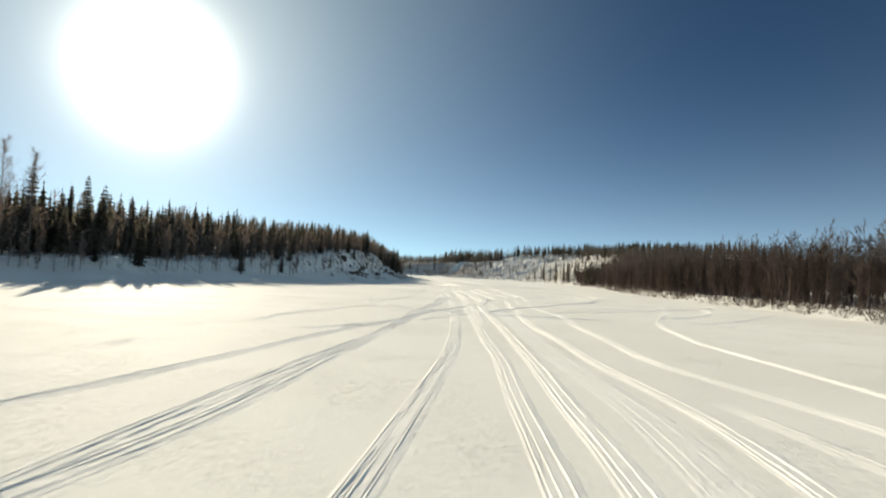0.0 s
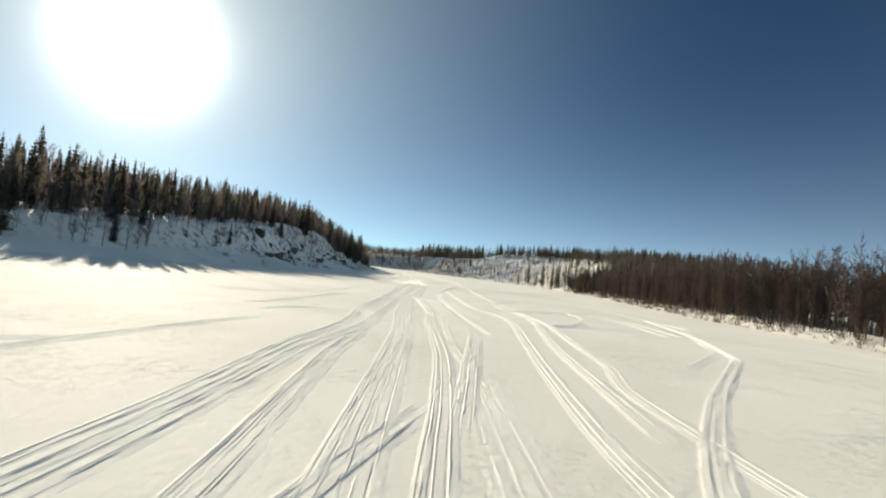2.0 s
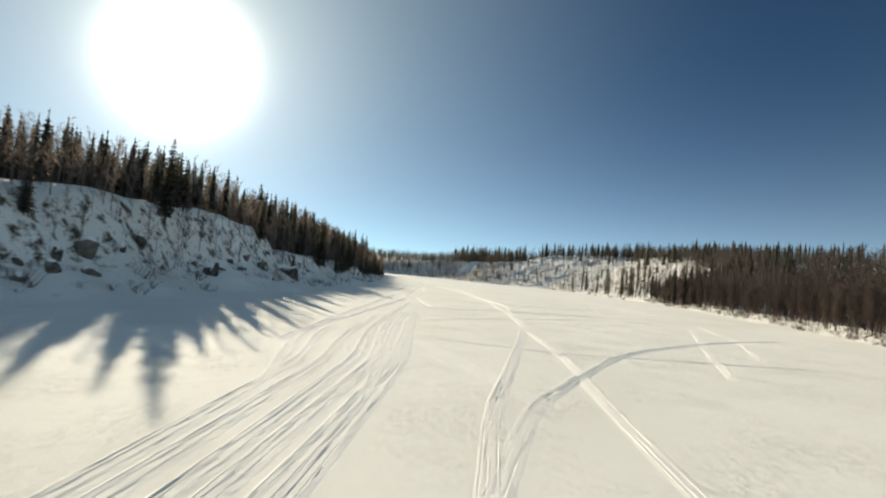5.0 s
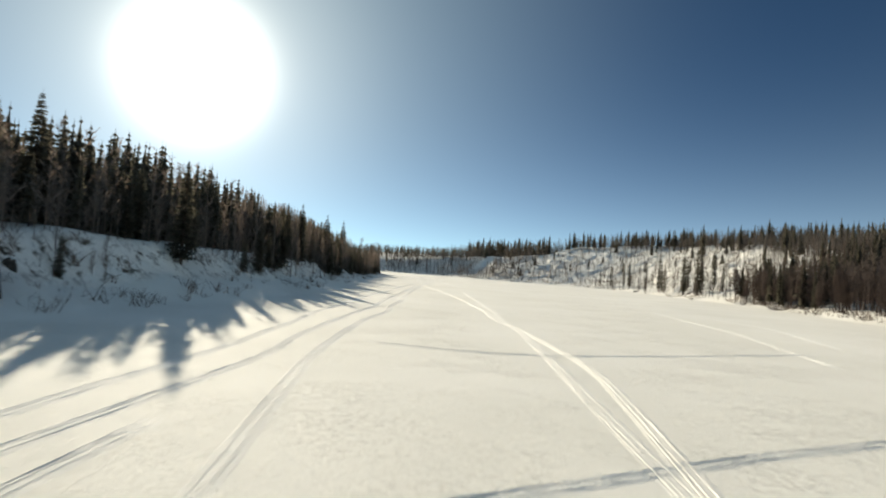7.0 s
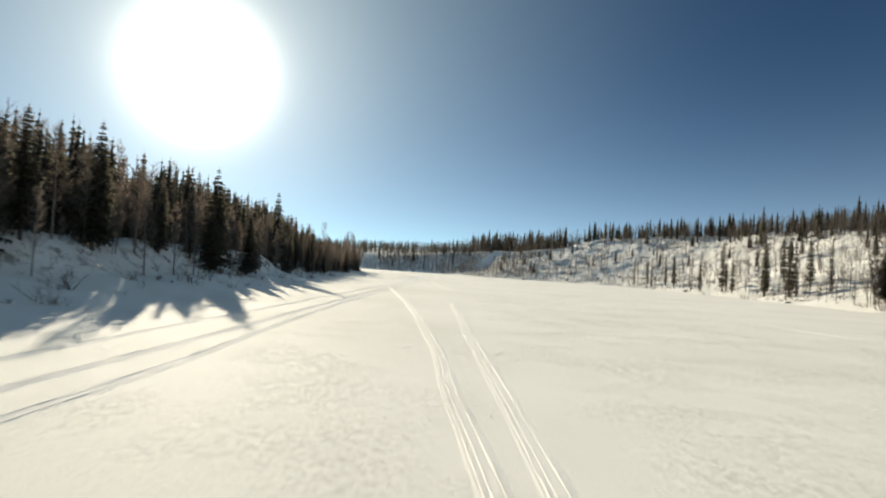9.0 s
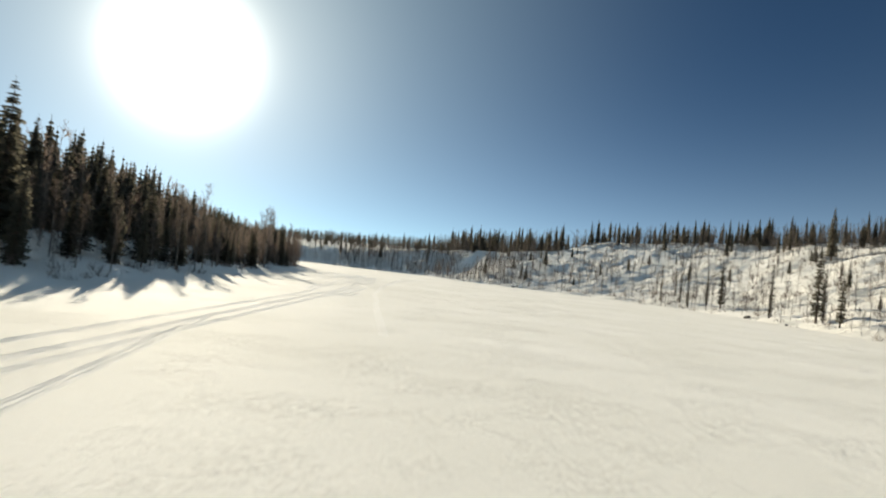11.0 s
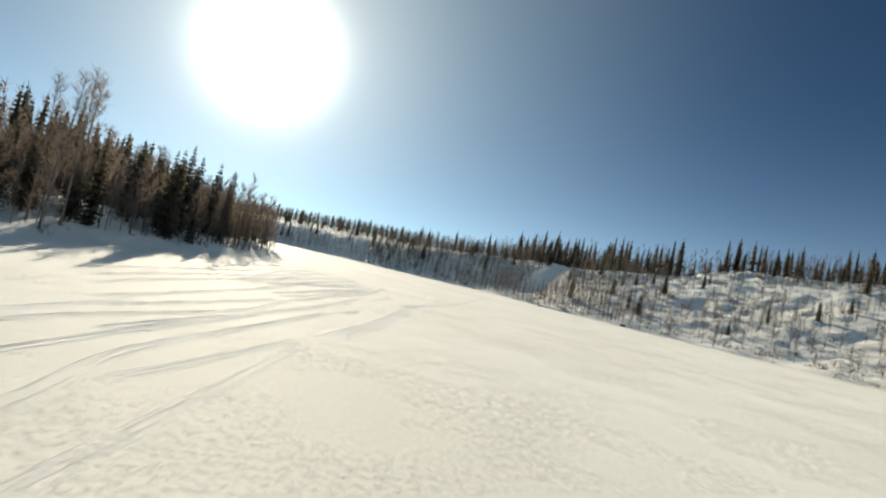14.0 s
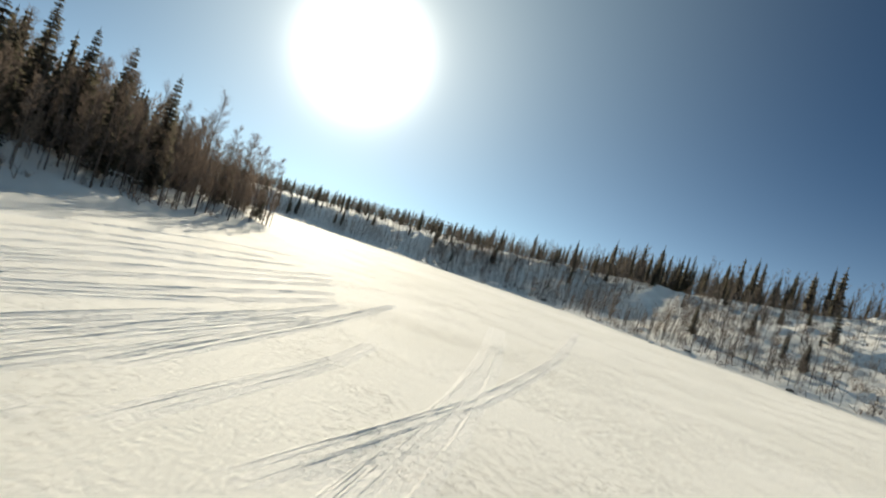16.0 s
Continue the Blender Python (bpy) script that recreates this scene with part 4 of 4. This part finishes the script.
# the close-grown woods behind the bank's edge
mass = thin(scatter(26000, -75, -20, 40, 425, lambda x, y, r, l: (l > 9.5) & (l < 30)), 1.7)
woods("close_spruces", FAR_SPRUCES, sized([s for s in mass if hashed(*s, 33) < 0.4], 7.5, 11.5), [BARK, NEEDLES], "close-grown dark spruces behind the west bank's edge", "woods")
woods("close_birches", FEW_BARE, sized([s for s in mass if hashed(*s, 33) > 0.4], 7.0, 11.0), [TWIGS, TWIGS], "close-grown leafless brown birches behind the west bank's edge", "woods")
undergrowth = thin(scatter(34000, -70, -8, 40, 440, lambda x, y, r, l: over(x, y, l) & (l < 14)), 1.45)
woods("bank_undergrowth", FAR_BARE, tall(undergrowth, 2.4, 5.2), [TWIGS, TWIGS], "dense leafless brown willow and alder undergrowth on the west bank", "thicket")

# the dense brown thicket on the flat east bank
right_front = thin(scatter(12000, 38, 100, 30, 305, lambda x, y, r, l: (r > 3.0) & (r < 9)), 1.8)
alder_spots = tall([s for s in right_front if hashed(*s, 31) < 0.65], 5.0, 8.0)
east_birches = tall([s for s in right_front if hashed(*s, 31) > 0.65], 6.0, 8.2)
plant(alder_kinds("alders on the east bank"), alder_spots[:280])
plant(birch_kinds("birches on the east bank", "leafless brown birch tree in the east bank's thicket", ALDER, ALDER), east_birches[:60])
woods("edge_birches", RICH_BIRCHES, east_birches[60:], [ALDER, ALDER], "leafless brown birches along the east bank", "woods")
right_back = thin(scatter(24000, 40, 160, 0, 300, lambda x, y, r, l: (r > 4) & (r < 32)), 1.4)
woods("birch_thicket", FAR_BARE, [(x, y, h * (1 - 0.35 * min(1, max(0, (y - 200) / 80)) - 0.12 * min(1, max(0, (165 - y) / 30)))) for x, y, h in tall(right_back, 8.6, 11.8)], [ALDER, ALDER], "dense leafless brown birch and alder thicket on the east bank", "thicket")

# the open hillside and the bluff
hill_tops = topped([(116.5, 480.3, 33.0), (99.5, 410.0, 31.0), (106.2, 441.2, 32.5), (120.9, 490.5, 34.0), (100.5, 525.1, 36.0), (33.9, 556.5, 28.3),
                    (31.3, 580.5, 28.5), (18.8, 553.3, 28.5)])


def stands(x, y):
    """Whether a spot of the hillside lies in one of its loose stands of trees: along the shore in the east, all over the slope in the west."""
    return lumps(x, y, 13.0, 61) + 0.6 * lumps(x, y, 5.0, 62) > np.where(x < 22, -0.45, 0.16)


hill = thin(scatter(16000, -60, 130, 303, 540, lambda x, y, r, l: (r > 1.2) & (r < 72) & (stands(x, y) | (hashed(x, y, 12) < 0.22)) & off_chute(x, y)), 2.0)
hill_spruces = tall([s for s in hill if hashed(*s, 31) < 0.07 and behind_shore(*s)[0] > 11], 2.6, 7.0, 1.3)
hill_birches = tall([s for s in hill if hashed(*s, 31) > 0.07], 2.4, 6.8)
slim_tops = topped([(67, 361, 14.5), (66.4, 353.6, 10.3), (68.2, 341, 14.8), (69, 332, 14.6), (70, 331, 13.0), (65.4, 395, 12.6), (65, 402, 11.4), (61, 409, 9.9),
                    (60.4, 402, 8.8), (58, 415, 9.8), (66.3, 375, 11.7), (67.6, 360, 11.0), (68.9, 342, 11.6), (69.8, 333.2, 11.2), (66, 396.5, 10.2), (72, 348, 13.4), (76, 337, 15.6), (78, 352, 16.8), (74, 326, 12.5), (63, 418, 10.8)])
SLIM = [(spruce_form(140 + k, 10.0, rad, 46, 6, taper=0.35), 10.0) for k, rad in enumerate((0.62, 0.78, 0.50))]
slope = thin(scatter(60000, -170, 26, 440, 600, lambda x, y, r, l: (r > 1.0) & (r < crest_from(x, y) + 6) & off_chute(x, y) & (lumps(x, y, 6.0, 63) > -0.75 + 0.03 * np.clip(x, -5, 26))), 1.3)
woods("slope_thicket", FEW_BARE, tall(slope, 1.8, 5.4), [GREY, GREY], "low leafless grey-brown thicket on the bluff's snowy slope", "thicket")
plant([(tree_thing("spruce_tree", f, BARK, NEEDLES, "slim dark spruce with short boughs at the snowy hill's foot", "spruce tree", "slim spruces at the hill's foot"), s) for f, s in SLIM], slim_tops)
plant(spruce_kinds("spruces on the hillside"), hill_tops + hill_spruces[:60])
plant(birch_kinds("birches on the hillside", "thin leafless grey birch on the open snowy hillside", GREY, GREY), hill_birches[:90])
woods("hillside_spruces", FAR_SPRUCES, hill_spruces[60:], [BARK, NEEDLES], "small dark spruces scattered over the snowy hillside", "woods")
woods("hillside_birches", FAR_BARE, hill_birches[90:], [GREY, GREY], "thin leafless birches scattered over the snowy hillside", "woods")


def ridge_sized(spots, lo, hi, skew=1.0):
    """Heights for the ridge's trees: tallest over the middle of the bluff, lower far up the valley and by the open hillside."""
    return [(x, y, h * (0.78 + 0.50 * min(1, max(0, (x + 18) / 22)) - 0.34 * min(1, max(0, (x - 46) / 16)))) for x, y, h in tall(spots, lo, hi, skew)]


def spruce_share(spot):
    """How many of the ridge's trees are spruces: fewer far up the valley."""
    return 0.38 - 0.24 * min(1, max(0, (12 - spot[0]) / 30))


crest = thin(scatter(54000, -420, 240, 285, 740, lambda x, y, r, l: (r > crest_from(x, y) + 6 * lumps(x, y, 12.0, 5)) & (r < 125) & off_chute(x, y)), 2.0)
woods("ridge_spruces", FAR_SPRUCES, ridge_sized([s for s in crest if hashed(*s, 31) < spruce_share(s)], 5.0, 11.5, 1.4), [BARK, NEEDLES], "dark spruce woods along the ridge above the bluff", "woods")
woods("ridge_birches", FEW_BARE, ridge_sized([s for s in crest if hashed(*s, 31) > spruce_share(s)], 5.5, 9.0), [GREY, GREY], "leafless birches among the ridge's spruces", "woods")
edge = thin(scatter(6000, 60, 140, 270, 310, lambda x, y, r, l: (r > 3) & (r < 70) & (y < 307 + 4 * lumps(x, y, 9.0, 6))), 1.6)
woods("hill_edge_birches", FAR_BARE, tall([s for s in edge if hashed(*s, 31) < 0.7], 6.0, 9.5), [TWIGS, TWIGS], "dense leafless brown woods at the hillside's edge", "woods")
woods("hill_edge_spruces", FAR_SPRUCES, tall([s for s in edge if hashed(*s, 31) > 0.7], 6.0, 10.0), [BARK, NEEDLES], "dark spruces in the woods at the hillside's edge", "woods")
front = thin(scatter(30000, -60, 150, 300, 560, lambda x, y, r, l: (r > crest_from(x, y) + 2 * lumps(x, y, 12.0, 5)) & (r < crest_from(x, y) + 9) & off_chute(x, y)), 2.1)
woods("crest_birches", FAR_BARE, tall(front, 4.4, 7.8), [GREY, GREY], "leafless grey birches along the bluff's crest", "woods")
distant = thin(scatter(9000, -1200, 900, 450, 1600, lambda x, y, r, l: ((r > 140) & (r < 900)) | ((l > 60) & (l < 500))), 12.0)
TINY = [(*spruce_form(120 + k, 10.0, 2.0, 7, 4, False), 10.0) for k in range(3)]
woods("distant_woods", TINY, tall(distant, 6.0, 11.0), [BARK, NEEDLES], "distant dark spruce woods on the hills", "woods")

# brush on the banks
BRUSH = [(brush_form(k, 1.0, 9), brush_form(k + 50, 1.0, 3), 1.0) for k in range(4)]
tufts = thin(scatter(46000, -60, 130, 20, 560, lambda x, y, r, l: (r > 0.8) & (r < 70) & off_chute(x, y)), 0.9)
woods("bank_brush", BRUSH, tall([q for q in tufts if lumps(q[0], q[1], 7.0, 71) + lumps(q[0], q[1], 2.6, 72) > -0.25 and hashed(*q, 44) < 0.85], 0.3, 1.5, 1.7), [GREY, GREY], "dead grass and willow brush sticking out of the banks' snow", "brush")

fringe = thin(scatter(9000, 38, 70, 15, 300, lambda x, y, r, l: (r > 0.6) & (r < 4.2)), 0.8)
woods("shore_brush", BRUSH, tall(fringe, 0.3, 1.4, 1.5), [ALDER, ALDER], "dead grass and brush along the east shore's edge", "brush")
face_tufts = thin(scatter(4200, -42, -12, 118, 415, lambda x, y, r, l: (l > 1.0) & (l < 9)), 0.9)
woods("bluff_brush", BRUSH, tall([q for q in face_tufts if hashed(*q, 45) < 0.55], 0.3, 1.3, 1.4), [TWIGS, TWIGS], "dead brush on the west bank's steep snowy face", "brush")

# dark rocks in the west bluff's foot and along the bluff's shore


def rock_mesh(seed):
    bm = bmesh.new()
    bmesh.ops.create_icosphere(bm, subdivisions=2, radius=1.0)
    r = random.Random(seed)
    cuts = [Vector((r.gauss(0, 1), r.gauss(0, 1), r.gauss(0, 1))).normalized() for _ in range(7)]
    for v in bm.verts:
        for n in cuts:
            over_by = v.co.dot(n) - 0.62
            if over_by > 0:
                v.co -= n * over_by
        v.co *= 1 + 0.10 * noise.noise(v.co * 2.3 + Vector((seed, 0, 0)))
        v.co.z *= 0.75
    me = bpy.data.meshes.new("rock")
    bm.to_mesh(me)
    bm.free()
    me.materials.append(ROCK)
    return me


def rock_material():
    """Dark rock, with snow lying on what faces up."""
    nt = ROCK.node_tree
    p = nt.nodes["Principled BSDF"]
    old = p.inputs["Base Color"].links[0].from_socket
    geo, sep = nt.nodes.new("ShaderNodeNewGeometry"), nt.nodes.new("ShaderNodeSeparateXYZ")
    nt.links.new(geo.outputs["Normal"], sep.inputs[0])
    mix = nt.nodes.new("ShaderNodeMixRGB")
    mix.inputs["Color2"].default_value = (0.85, 0.84, 0.81, 1)
    nt.links.new(ramp(nt, sep.outputs["Z"], [(0.55, (0, 0, 0)), (0.68, (1, 1, 1))]), mix.inputs["Fac"])
    nt.links.new(old, mix.inputs["Color1"])
    nt.links.new(mix.outputs[0], p.inputs["Base Color"])


rock_material()
ROCKS = [rock_mesh(k) for k in range(5)]
west_rocks = thin(scatter(900, -34, -10, 126, 192, lambda x, y, r, l: (l > 3.6) & (l < 6.6) & (lumps(x, y, 6.0, 83) > -0.2)), 1.5)[:46]
east_rocks = thin(scatter(900, -50, 75, 300, 530, lambda x, y, r, l: (r > 0.3) & (r < 2.5)), 3.0)[:40]
for n, (x, y) in enumerate(west_rocks + east_rocks):
    size = 0.45 + 0.95 * float(hashed(x, y, 3)) ** 2
    if n >= len(west_rocks):
        size *= 0.55
    rock = tagged(new("rock", ROCKS[n % 5]), "dark snow-capped rock at the foot of the river bluff", "rock", "rocks along the banks")
    rock.matrix_basis = Matrix.LocRotScale((x, y, float(land(x, y)) + 0.1 * size), Euler((0.3 * n, 0.2 * n, 1.7 * n)), (size * 1.3, size, size))
